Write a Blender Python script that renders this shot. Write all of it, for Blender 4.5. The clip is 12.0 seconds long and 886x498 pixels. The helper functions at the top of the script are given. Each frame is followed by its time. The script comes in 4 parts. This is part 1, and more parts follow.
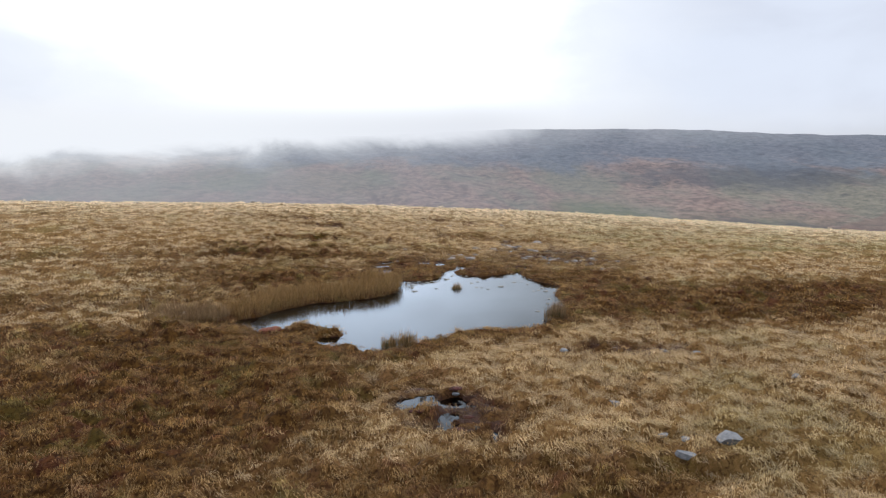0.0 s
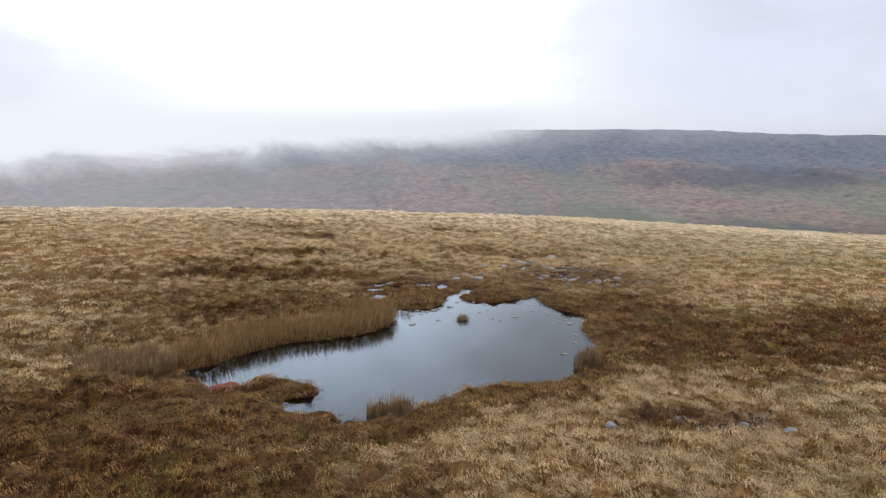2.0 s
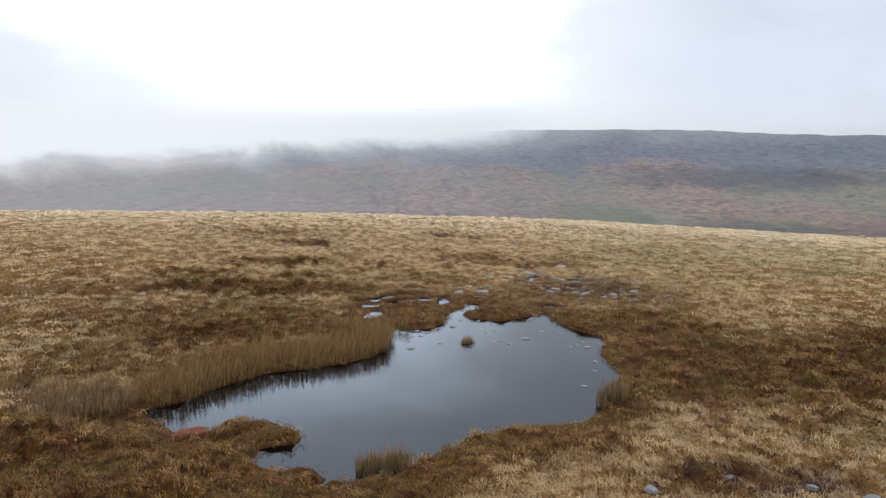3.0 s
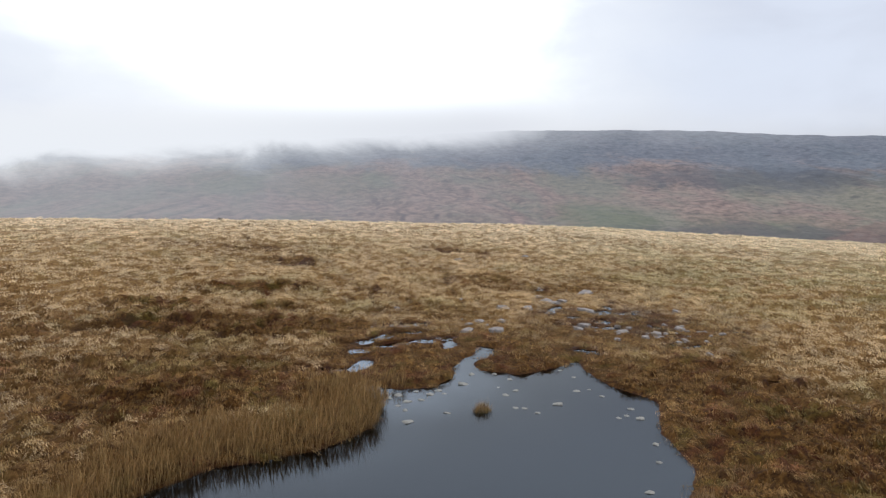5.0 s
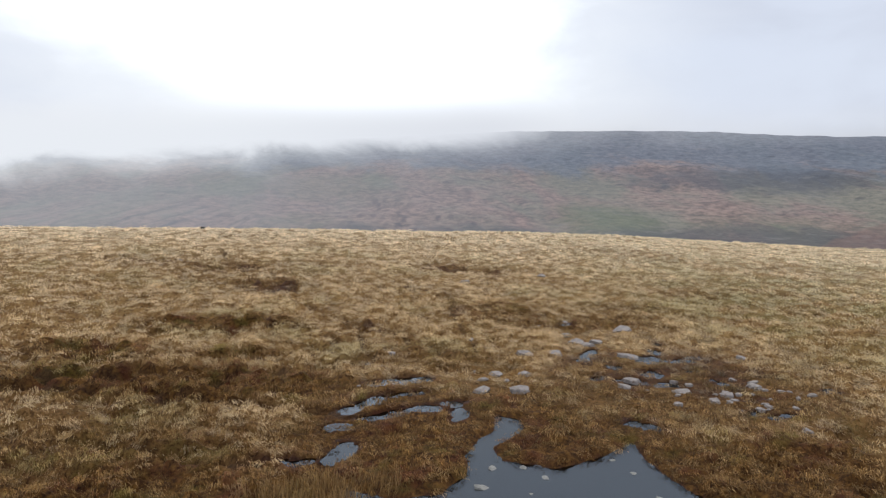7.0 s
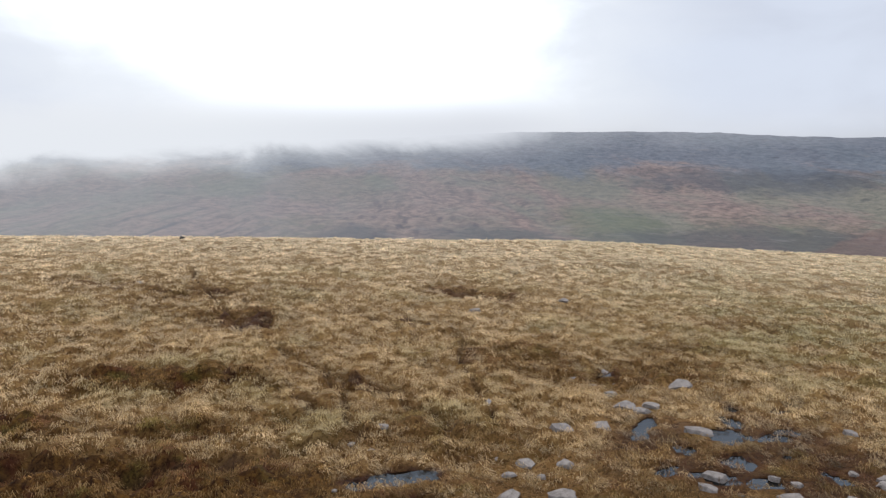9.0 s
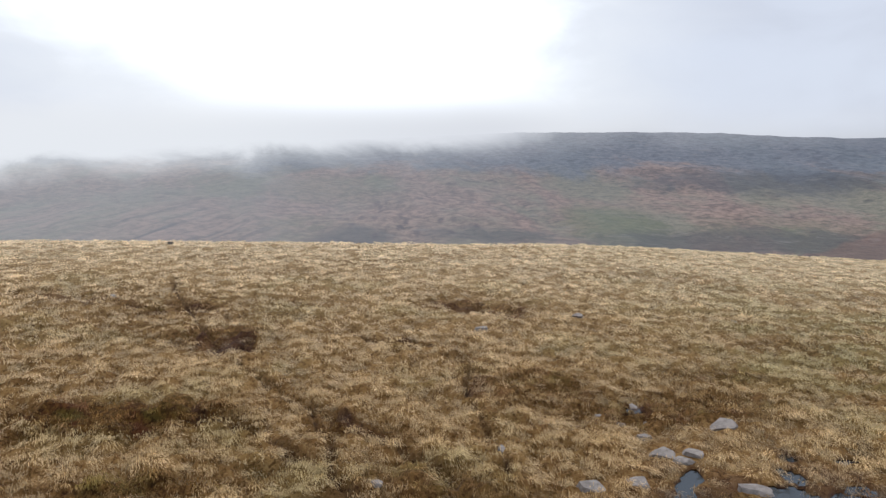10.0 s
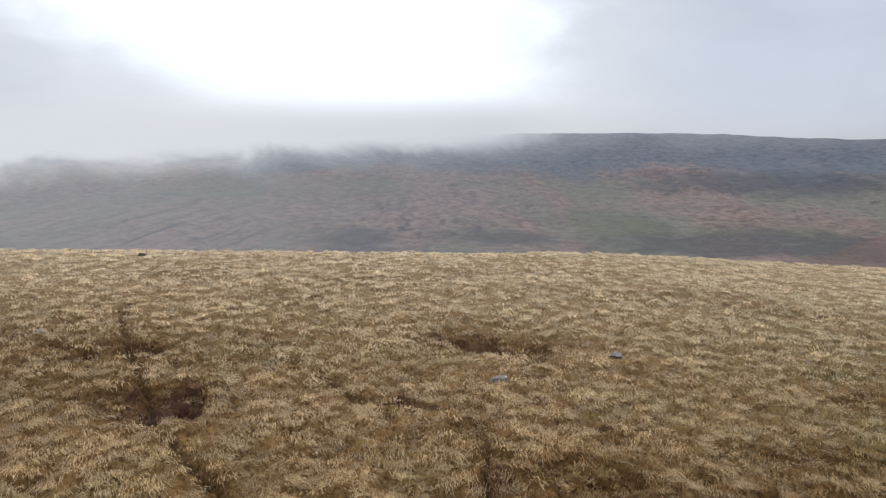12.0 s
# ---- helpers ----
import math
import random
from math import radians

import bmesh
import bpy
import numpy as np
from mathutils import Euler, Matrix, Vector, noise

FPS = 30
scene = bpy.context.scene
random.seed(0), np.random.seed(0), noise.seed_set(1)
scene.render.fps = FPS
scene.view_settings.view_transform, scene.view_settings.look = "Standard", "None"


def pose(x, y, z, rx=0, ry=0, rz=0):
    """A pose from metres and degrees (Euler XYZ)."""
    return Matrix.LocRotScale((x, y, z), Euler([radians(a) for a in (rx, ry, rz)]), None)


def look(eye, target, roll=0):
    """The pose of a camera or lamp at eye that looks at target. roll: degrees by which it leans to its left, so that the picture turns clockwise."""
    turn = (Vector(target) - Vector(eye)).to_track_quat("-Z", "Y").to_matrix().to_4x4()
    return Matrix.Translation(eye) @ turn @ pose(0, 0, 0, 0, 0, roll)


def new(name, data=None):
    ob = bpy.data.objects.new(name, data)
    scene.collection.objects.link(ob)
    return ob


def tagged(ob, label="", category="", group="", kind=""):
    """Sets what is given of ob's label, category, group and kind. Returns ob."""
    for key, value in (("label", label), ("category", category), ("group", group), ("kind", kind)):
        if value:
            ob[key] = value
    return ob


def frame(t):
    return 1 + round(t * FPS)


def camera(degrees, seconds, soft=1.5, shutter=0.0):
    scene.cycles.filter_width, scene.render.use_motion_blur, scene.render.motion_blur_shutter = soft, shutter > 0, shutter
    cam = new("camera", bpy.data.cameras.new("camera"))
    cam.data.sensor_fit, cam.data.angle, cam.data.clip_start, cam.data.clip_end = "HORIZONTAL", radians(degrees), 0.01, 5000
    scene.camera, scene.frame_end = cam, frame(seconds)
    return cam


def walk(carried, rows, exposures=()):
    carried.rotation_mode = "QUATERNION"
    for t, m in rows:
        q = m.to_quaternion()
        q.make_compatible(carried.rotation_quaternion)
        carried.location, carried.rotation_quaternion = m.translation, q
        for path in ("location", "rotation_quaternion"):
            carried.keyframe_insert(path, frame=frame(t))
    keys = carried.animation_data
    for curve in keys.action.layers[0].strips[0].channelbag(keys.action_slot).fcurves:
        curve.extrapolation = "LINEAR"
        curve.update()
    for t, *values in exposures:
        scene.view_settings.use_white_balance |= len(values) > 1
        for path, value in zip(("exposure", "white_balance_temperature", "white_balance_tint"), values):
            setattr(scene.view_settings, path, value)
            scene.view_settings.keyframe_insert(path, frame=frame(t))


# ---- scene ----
cam = camera(65, 12.0, soft=1.3)
PATH = [
    (0, (0.420, 4.044, 8.441), (0.709, 23.811, 5.415), 0.93),
    (0.5, (0.412, 5.753, 8.445), (0.699, 25.521, 5.422), 0.91),
    (1, (0.399, 7.476, 8.461), (0.685, 27.245, 5.441), 0.90),
    (1.5, (0.383, 9.217, 8.486), (0.666, 28.986, 5.470), 0.89),
    (2, (0.364, 10.975, 8.519), (0.644, 30.745, 5.507), 0.88),
    (2.5, (0.341, 12.752, 8.558), (0.618, 32.523, 5.550), 0.87),
    (3, (0.315, 14.547, 8.602), (0.588, 34.319, 5.598), 0.86),
    (3.5, (0.287, 16.360, 8.649), (0.554, 36.132, 5.649), 0.86),
    (4, (0.255, 18.189, 8.697), (0.518, 37.961, 5.702), 0.85),
    (4.5, (0.221, 20.032, 8.746), (0.478, 39.805, 5.754), 0.85),
    (5, (0.185, 21.887, 8.793), (0.436, 41.661, 5.806), 0.85),
    (5.5, (0.147, 23.751, 8.839), (0.391, 43.526, 5.856), 0.85),
    (6, (0.107, 25.623, 8.881), (0.343, 45.399, 5.903), 0.85),
    (6.5, (0.065, 27.500, 8.920), (0.293, 47.276, 5.947), 0.85),
    (7, (0.022, 29.380, 8.954), (0.242, 49.157, 5.986), 0.86),
    (7.5, (-0.022, 31.261, 8.983), (0.188, 51.039, 6.020), 0.86),
    (8, (-0.067, 33.143, 9.007), (0.133, 52.922, 6.049), 0.87),
    (8.5, (-0.113, 35.023, 9.025), (0.077, 54.803, 6.072), 0.87),
    (9, (-0.160, 36.903, 9.037), (0.019, 56.683, 6.089), 0.88),
    (9.5, (-0.207, 38.782, 9.043), (-0.039, 58.564, 6.100), 0.89),
    (10, (-0.255, 40.664, 9.042), (-0.099, 60.446, 6.105), 0.91),
    (10.5, (-0.302, 42.549, 9.036), (-0.159, 62.332, 6.104), 0.92),
    (11, (-0.349, 44.442, 9.024), (-0.219, 64.227, 6.098), 0.93),
    (11.5, (-0.396, 46.349, 9.007), (-0.280, 66.135, 6.086), 0.95),
    (12, (-0.442, 48.276, 8.985), (-0.340, 68.062, 6.070), 0.97),
]
walk(cam, [(t, look(eye, target, roll)) for t, eye, target, roll in PATH], [(0, 0.11), (3.0, 0.08), (6.0, 0.03), (9.0, -0.02), (11.5, -0.1), (12.0, -0.21)])

# ---------------------------------------------------------------- light
SUN_AZ, SUN_EL = -14.0, 40.0          # degrees from +y towards +x, and up
sun_dir = Vector((math.sin(radians(SUN_AZ)) * math.cos(radians(SUN_EL)),
                  math.cos(radians(SUN_AZ)) * math.cos(radians(SUN_EL)),
                  math.sin(radians(SUN_EL))))


def node(tree, kind, **values):
    n = tree.nodes.new(kind)
    for key, value in values.items():
        if key == "op":
            n.operation = value
        elif key == "blend":
            n.data_type, n.blend_type = "RGBA", value
        else:
            n.inputs[key].default_value = value
    return n


def math_node(tree, op, a, b=None, clamp=False):
    n = tree.nodes.new("ShaderNodeMath")
    n.operation, n.use_clamp = op, clamp
    for k, v in enumerate((a, b)):
        if v is None:
            continue
        if isinstance(v, (int, float)):
            n.inputs[k].default_value = v
        else:
            tree.links.new(v, n.inputs[k])
    return n.outputs[0]


def ramp(tree, fac, lo, hi, a=0.0, b=1.0):
    n = tree.nodes.new("ShaderNodeMapRange")
    n.interpolation_type = "SMOOTHSTEP"
    for k, v in enumerate((fac, lo, hi, a, b)):
        if isinstance(v, (int, float)):
            n.inputs[k].default_value = v
        else:
            tree.links.new(v, n.inputs[k])
    return n.outputs[0]


def mix(tree, fac, a, b, blend="MIX"):
    n = tree.nodes.new("ShaderNodeMix")
    n.data_type, n.blend_type = "RGBA", blend
    for k, v in ((0, fac), (6, a), (7, b)):
        if isinstance(v, (int, float)):
            n.inputs[k].default_value = v
        elif isinstance(v, tuple):
            n.inputs[k].default_value = (*v, 1)
        else:
            tree.links.new(v, n.inputs[k])
    return n.outputs[2]


def noise_tex(tree, vec, scale, detail=4.0, rough=0.55, distort=0.0, stretch=None):
    if stretch:
        m = tree.nodes.new("ShaderNodeMapping")
        m.inputs["Scale"].default_value = stretch
        tree.links.new(vec, m.inputs["Vector"])
        vec = m.outputs[0]
    n = node(tree, "ShaderNodeTexNoise", Scale=scale, Detail=detail, Roughness=rough, Distortion=distort)
    tree.links.new(vec, n.inputs["Vector"])
    return n.outputs["Fac"]


def make_world():
    w = bpy.data.worlds.new("overcast_sky")
    scene.world = w
    w.use_nodes = True
    t = w.node_tree
    t.nodes.clear()
    sky = t.nodes.new("ShaderNodeTexSky")
    sky.sky_type, sky.sun_disc = "NISHITA", False
    sky.sun_elevation, sky.sun_rotation = radians(SUN_EL), radians(SUN_AZ)
    clear = node(t, "ShaderNodeVectorMath", op="SCALE", Scale=0.1)
    t.links.new(sky.outputs[0], clear.inputs[0])
    d = t.nodes.new("ShaderNodeTexCoord").outputs["Generated"]
    sep = t.nodes.new("ShaderNodeSeparateXYZ")
    t.links.new(d, sep.inputs[0])
    up = sep.outputs[2]
    az = math_node(t, "MULTIPLY", math_node(t, "ARCTAN2", sep.outputs[0], sep.outputs[1]), 57.3)
    el = math_node(t, "MULTIPLY", math_node(t, "ARCSINE", up), 57.3)
    cloud = noise_tex(t, d, 4.0, 5, 0.5, 0.3, (1, 1, 2.4))
    fine = noise_tex(t, d, 11.0, 5, 0.55, 0.4, (1, 1, 2.0))
    lumps = math_node(t, "ADD", math_node(t, "MULTIPLY", math_node(t, "SUBTRACT", cloud, 0.5), 0.9), math_node(t, "MULTIPLY", math_node(t, "SUBTRACT", fine, 0.5), 0.35))
    # the thin place in the cover through which the sun glows: a leaning oval
    lean = math_node(t, "ADD", az, math_node(t, "MULTIPLY", math_node(t, "SUBTRACT", el, 6.0), 0.35))
    u = math_node(t, "DIVIDE", math_node(t, "ADD", lean, 8.0), 15.5)
    v = math_node(t, "DIVIDE", math_node(t, "SUBTRACT", el, 12.5), 12.0)
    r = math_node(t, "SQRT", math_node(t, "ADD", math_node(t, "MULTIPLY", u, u), math_node(t, "MULTIPLY", v, v)))
    r = math_node(t, "ADD", r, math_node(t, "MULTIPLY", lumps, 1.1))
    low = math_node(t, "ADD", el, math_node(t, "MULTIPLY", lumps, 4.0))
    bright = math_node(t, "MULTIPLY", ramp(t, r, 1.45, 0.35), ramp(t, low, -1.0, 10.0))
    halo = ramp(t, r, 2.2, 1.0)
    grey = mix(t, ramp(t, cloud, 0.36, 0.64), (0.65, 0.70, 0.82), (0.71, 0.77, 0.90))
    pale = mix(t, halo, grey, (0.88, 0.925, 1.0))
    cover = mix(t, bright, pale, (1.95, 2.15, 2.5))
    # an overcast sky grows brighter towards the zenith
    cover = mix(t, ramp(t, up, 0.31, 0.5), cover, (1.15, 1.28, 1.5))
    cover = mix(t, ramp(t, up, 0.5, 0.95), cover, (1.4, 1.44, 1.52))
    # a grey sheet of cloud low over the hills
    sheet_col = mix(t, ramp(t, az, 18.0, -5.0), (0.70, 0.735, 0.80), (0.85, 0.885, 0.945))
    cover = mix(t, ramp(t, low, 3.6, -0.6, 0.0, 0.9), cover, sheet_col)
    col = mix(t, 0.95, clear.outputs[0], cover)
    bg = node(t, "ShaderNodeBackground", Strength=1.0)
    t.links.new(col, bg.inputs[0])
    out = t.nodes.new("ShaderNodeOutputWorld")
    t.links.new(bg.outputs[0], out.inputs[0])


make_world()
sun = new("sun", bpy.data.lights.new("sun", "SUN"))
sun.data.energy, sun.data.angle, sun.data.color = 1.5, radians(16), (1.0, 0.93, 0.82)
sun.matrix_world = look(sun_dir * 100, (0, 0, 0))

# ---------------------------------------------------------------- number noise
def hash2(ix, iy, seed):
    h = (ix.astype(np.int64) * 374761393 + iy.astype(np.int64) * 668265263 + seed * 974634777) & 0xFFFFFFFF
    h = ((h ^ (h >> 13)) * 1274126177) & 0xFFFFFFFF
    return ((h ^ (h >> 16)) & 0xFFFF) / 65535.0


def vnoise(x, y, size, seed=0):
    """Smooth noise in -1..1 with lumps of that size in metres."""
    u, v = x / size, y / size
    ix, iy = np.floor(u), np.floor(v)
    fx, fy = u - ix, v - iy
    fx, fy = fx * fx * (3 - 2 * fx), fy * fy * (3 - 2 * fy)
    a, b = hash2(ix, iy, seed), hash2(ix + 1, iy, seed)
    c, d = hash2(ix, iy + 1, seed), hash2(ix + 1, iy + 1, seed)
    return 2 * ((a * (1 - fx) + b * fx) * (1 - fy) + (c * (1 - fx) + d * fx) * fy) - 1


def fbm(x, y, size, seed=0, octaves=4):
    out, amp, total = 0.0, 1.0, 0.0
    for k in range(octaves):
        c, s = math.cos(1.1 * k), math.sin(1.1 * k)
        out = out + amp * vnoise(x * c - y * s, x * s + y * c, size / 2 ** k, seed + 17 * k)
        total += amp
        amp *= 0.5
    return out / total


def smooth(v, lo, hi):
    u = np.clip((v - lo) / (hi - lo), 0, 1)
    return u * u * (3 - 2 * u)


def outline_distance(x, y, pts):
    """Signed distance to a closed outline: negative inside."""
    best = np.full(x.shape, 1e9)
    inside = np.zeros(x.shape, bool)
    n = len(pts)
    for k in range(n):
        (ax, ay), (bx, by) = pts[k], pts[(k + 1) % n]
        ex, ey = bx - ax, by - ay
        u = np.clip(((x - ax) * ex + (y - ay) * ey) / (ex * ex + ey * ey), 0, 1)
        best = np.minimum(best, np.hypot(x - ax - u * ex, y - ay - u * ey))
        if ay != by:
            cross = ((ay > y) != (by > y)) & (x < ex * (y - ay) / ey + ax)
            inside ^= cross
    return np.where(inside, -best, best)


def line_distance(x, y, pts):
    best = np.full(x.shape, 1e9)
    for (ax, ay), (bx, by) in zip(pts, pts[1:]):
        ex, ey = bx - ax, by - ay
        u = np.clip(((x - ax) * ex + (y - ay) * ey) / (ex * ex + ey * ey), 0, 1)
        best = np.minimum(best, np.hypot(x - ax - u * ex, y - ay - u * ey))
    return best


def oval(x, y, cx, cy, rx, ry, turn=0.0):
    """1 at the rim of an oval patch, less inside."""
    c, s = math.cos(radians(turn)), math.sin(radians(turn))
    u, v = x - cx, y - cy
    return np.hypot((u * c + v * s) / rx, (-u * s + v * c) / ry)


# ---------------------------------------------------------------- plan
WEST_SHORE = [(-8.9, 35.8), (-8.0, 36.6), (-7.3, 37.7), (-6.5, 38.8), (-5.6, 39.7), (-4.5, 40.1), (-3.5, 40.6), (-2.4, 41.4), (-1.6, 42.7), (-1.5, 44.4), (-2.3, 46.3)]
NORTH_SHORE = [(-1.0, 46.0), (0.2, 46.2), (1.0, 47.2), (0.95, 48.5), (1.4, 49.7), (1.95, 50.25), (2.1, 50.8), (2.2, 51.5), (2.85, 51.2), (2.8, 50.4), (2.25, 49.5),
               (1.8, 49.1), (1.95, 48.15), (2.8, 47.95), (3.5, 47.7), (4.9, 48.4), (6.1, 49.4), (6.1, 48.3), (6.7, 46.6), (8.0, 45.0)]
SOUTH_SHORE = [(7.3, 42.4), (7.5, 40.2), (6.3, 37.3), (5.9, 36.3), (5.1, 35.4), (2.9, 34.7), (1.5, 34.0), (0.5, 32.9), (-0.4, 31.8), (-1.5, 31.4), (-2.5, 31.0),
               (-2.35, 31.35), (-2.8, 31.75), (-3.5, 31.75), (-4.6, 32.15), (-4.4, 33.15), (-3.4, 33.45), (-3.7, 34.3), (-4.8, 35.3), (-5.7, 34.9), (-6.1, 34.3), (-7.1, 33.9), (-7.5, 34.5)]
SHORE = WEST_SHORE + NORTH_SHORE + SOUTH_SHORE

# bog pools: centre, half length, half width, turn in degrees
NEAR_POOLS = [(0.1, 24.5, 0.75, 0.45, 20), (1.1, 24.5, 0.6, 0.45, -20), (0.8, 23.2, 0.35, 0.5, 10), (1.9, 22.2, 0.55, 0.3, -35), (2.4, 21.5, 0.3, 0.3, -40)]
NORTH_POOLS = [(-2.4, 52.1, 0.9, 0.3, 50), (-2.9, 50.2, 0.35, 0.3, 0), (-2.6, 48.5, 0.3, 0.75, -20), (-4.1, 47.7, 0.7, 0.25, 12), (-1.0, 53.2, 0.5, 0.22, 20),
               (-1.2, 54.5, 1.0, 0.35, 18), (-0.4, 51.8, 1.3, 0.32, 25), (-1.6, 51.2, 0.6, 0.25, 20), (0.9, 51.4, 0.22, 0.5, -10), (6.8, 50.7, 0.45, 0.22, -30)]
EAST_POOLS = [(6.6, 58.2, 1.1, 0.28, 60), (9.1, 57.7, 0.65, 0.65, 0), (9.7, 58.8, 0.22, 0.6, 20), (10.1, 59.9, 0.28, 0.6, -20), (8.6, 55.9, 0.6, 0.45, 10), (8.8, 54.6, 0.5, 0.35, 0),
              (7.4, 56.7, 0.4, 0.4, 0), (7.5, 54.9, 0.9, 0.4, -15), (6.4, 55.2, 0.3, 0.5, -20), (11.8, 59.8, 0.4, 0.3, 0), (11.1, 54.7, 0.35, 0.55, 0), (6.8, 64.0, 0.4, 0.5, 20)]
EAST_PUDDLES = [(10.3, 56.2, 0.35, 0.25, 20), (11.2, 58.0, 0.4, 0.25, -20), (10.9, 51.8, 0.4, 0.4, 0), (11.8, 51.6, 0.7, 0.28, 25), (14.9, 54.0, 0.5, 0.4, 20),
              (12.7, 48.9, 0.22, 0.5, 0), (11.5, 45.6, 0.7, 0.22, 20), (13.5, 46.9, 0.7, 0.18, -15)]
POOLS = [(cx, cy, 0.85 * rx, 0.8 * ry, turn) for cx, cy, rx, ry, turn in NEAR_POOLS] + [(cx, cy, 1.15 * rx, ry, turn) for cx, cy, rx, ry, turn in NORTH_POOLS] + [(cx, cy, 0.7 * rx, 0.7 * ry, turn) for cx, cy, rx, ry, turn in EAST_POOLS + EAST_PUDDLES]

LONG_TRACKS = [
    [(-17.3, 85.5), (-15.8, 81.5), (-14.9, 79.3), (-13.4, 76.5), (-11.2, 72.8), (-9.0, 68.5), (-6.7, 65.7), (-4.9, 63.7), (-4.1, 61.8), (-3.6, 60.7), (-2.9, 58.7), (-2.2, 57.4)],
    [(-4.9, 63.7), (-3.6, 62.6), (-2.3, 61.7), (-1.2, 60.4), (0.5, 58.2)],
    [(1.2, 68.6), (1.0, 65.1), (1.5, 61.7), (1.9, 59.0)],
    [(-20.0, 52.6), (-17.2, 52.8), (-14.7, 52.9), (-12.1, 53.1), (-8.2, 52.5), (-4.3, 51.6), (-2.4, 51.1)],
]
SHORT_TRACKS_LIP_SHADE = [
    [(-9.5, 48.3), (-8.1, 48.0), (-4.8, 47.4)],
    [(-14.5, 53.9), (-11.6, 54.3), (-9.8, 54.5), (-8.1, 54.7), (-6.0, 55.5), (-4.9, 56.0), (-3.1, 57.0)],
    [(-8.6, 62.4), (-7.6, 62.0), (-5.8, 61.0), (-3.6, 59.2)],
    # dark shade under a lip, drawn as a track
    [(-4.6, 73.9), (-4.0, 72.9), (-2.8, 71.8), (-1.6, 71.2), (-0.5, 70.9)],
    [(-17.3, 33.5), (-15.2, 34.6), (-13.8, 36.8), (-14.2, 39.5)],
    [(3.6, 70.2), (4.8, 70.2), (6.6, 69.6)],
]
TRACKS = LONG_TRACKS + SHORT_TRACKS_LIP_SHADE
NEAR_BOG = (1.2, 23.2, 2.5, 1.4, -54)
TRACK_WIDTHS = [0.62, 0.8, 0.4, 1.1, 0.9, 1.1, 0.8, 1.3, 0.8, 0.7]
# brown sedge and moss among the straw: centre, half sizes, turn, strength
SEDGE_NEAR = [(-14, 22, 13, 9, 0, 1.0), (-9.5, 31, 8.5, 3.5, 0, 1.0), (-20, 38, 6, 2, 10, 0.6), (-1, 18.5, 7, 2.6, 0, 0.8), (1.4, 23.0, 2.2, 2.2, -30, 0.85),
         (17, 41.0, 13, 5, 8, 1.0), (27, 43.5, 9, 3, 10, 0.8), (7.8, 30.6, 2.4, 1.0, 0, 0.8), (10.5, 45, 5, 6, 0, 0.95), (-0.5, 49.5, 5.5, 4, 0, 1.0), (9, 53, 6, 5, 20, 0.7)]
SEDGE_MOOR = [(-11, 47.0, 8, 3.0, 10, 0.72), (-8, 44.6, 6, 2.2, 12, 1.0), (-10, 41, 5, 4.5, 25, 0.7), (-10, 53.7, 8.0, 2.1, 0, 1.0), (-7.8, 57.4, 3.0, 0.75, 10, 0.85), (-14.2, 57.0, 3.8, 1.5, 0, 1.0), (-20, 52, 7, 2.2, 5, 0.6),
         (-10.8, 61.7, 3.9, 1.4, 2, 1.2), (3.6, 65.8, 2.4, 2.2, 0, 0.6), (8.5, 64.0, 4.0, 1.8, 10, 0.7), (11.4, 68.2, 2.2, 1.0, 0, 0.6), (1.1, 68.0, 1.0, 4.5, 0, 0.45), (2.2, 80.0, 3.4, 2.2, 0, 0.6),
         (-10, 71, 2.2, 1.8, 0, 0.6), (-15, 76.5, 3.5, 1.4, 0, 0.6), (-2.6, 61.6, 1.8, 0.8, -20, 0.7), (17.3, 74, 2.5, 1.6, 0, 0.5), (-22, 79.0, 3.5, 1.4, 0, 0.5), (0.2, 57.5, 3.0, 1.8, 0, 0.6)]
SEDGE = SEDGE_NEAR + SEDGE_MOOR
PEAT_LIP_SHADE = [(1.3, 23.5, 2.2, 1.7, -30, 0.9), (8.3, 30.5, 2.3, 1.1, 0, 1.0), (9.5, 56.5, 3.8, 3.6, 30, 0.6), (-9.6, 70.5, 1.2, 1.2, 0, 0.8), (-13.8, 76.0, 2.2, 0.7, 5, 0.7),
        # (-2.6, 72.2) paints the shade under the same lip
        (-19.4, 77.8, 2.6, 0.9, 0, 0.6), (2.2, 80.0, 2.6, 1.6, 0, 0.6), (1.1, 66.2, 0.5, 1.2, 0, 0.55), (-2.5, 61.9, 1.3, 0.45, -30, 0.9), (-2.6, 72.2, 1.5, 0.6, -25, 0.8), (4.8, 70.0, 1.4, 0.3, -5, 0.6)]


HUMMOCKS = [(-4.7, 34.2, 0.8, 0.06), (-3.9, 33.8, 0.35, 0.08), (-3.1, 31.55, 0.5, 0.15), (-5.5, 34.0, 0.6, 0.15), (0.0, 48.0, 1.2, 0.12), (3.6, 49.5, 1.3, 0.14)]


# heights of the brow along y at four stations across it
BROW_Y = [50, 65, 80, 95, 110, 130, 155, 190, 230]
BROW = {-70: [0.12, 0.32, 0.12, -0.62, -1.53, -4.38, -10.66, -21.44, -34.46],
        -14: [0.12, 0.53, 0.56, -0.05, -1.27, -3.73, -8.6, -19.91, -35.57],
        20: [0.12, -0.45, -0.98, -1.13, -2.16, -3.73, -6.81, -19.0, -35.3],
        100: [0.12, -1.78, -3.5, -4.97, -6.27, -7.75, -9.43, -18.46, -32.57]}


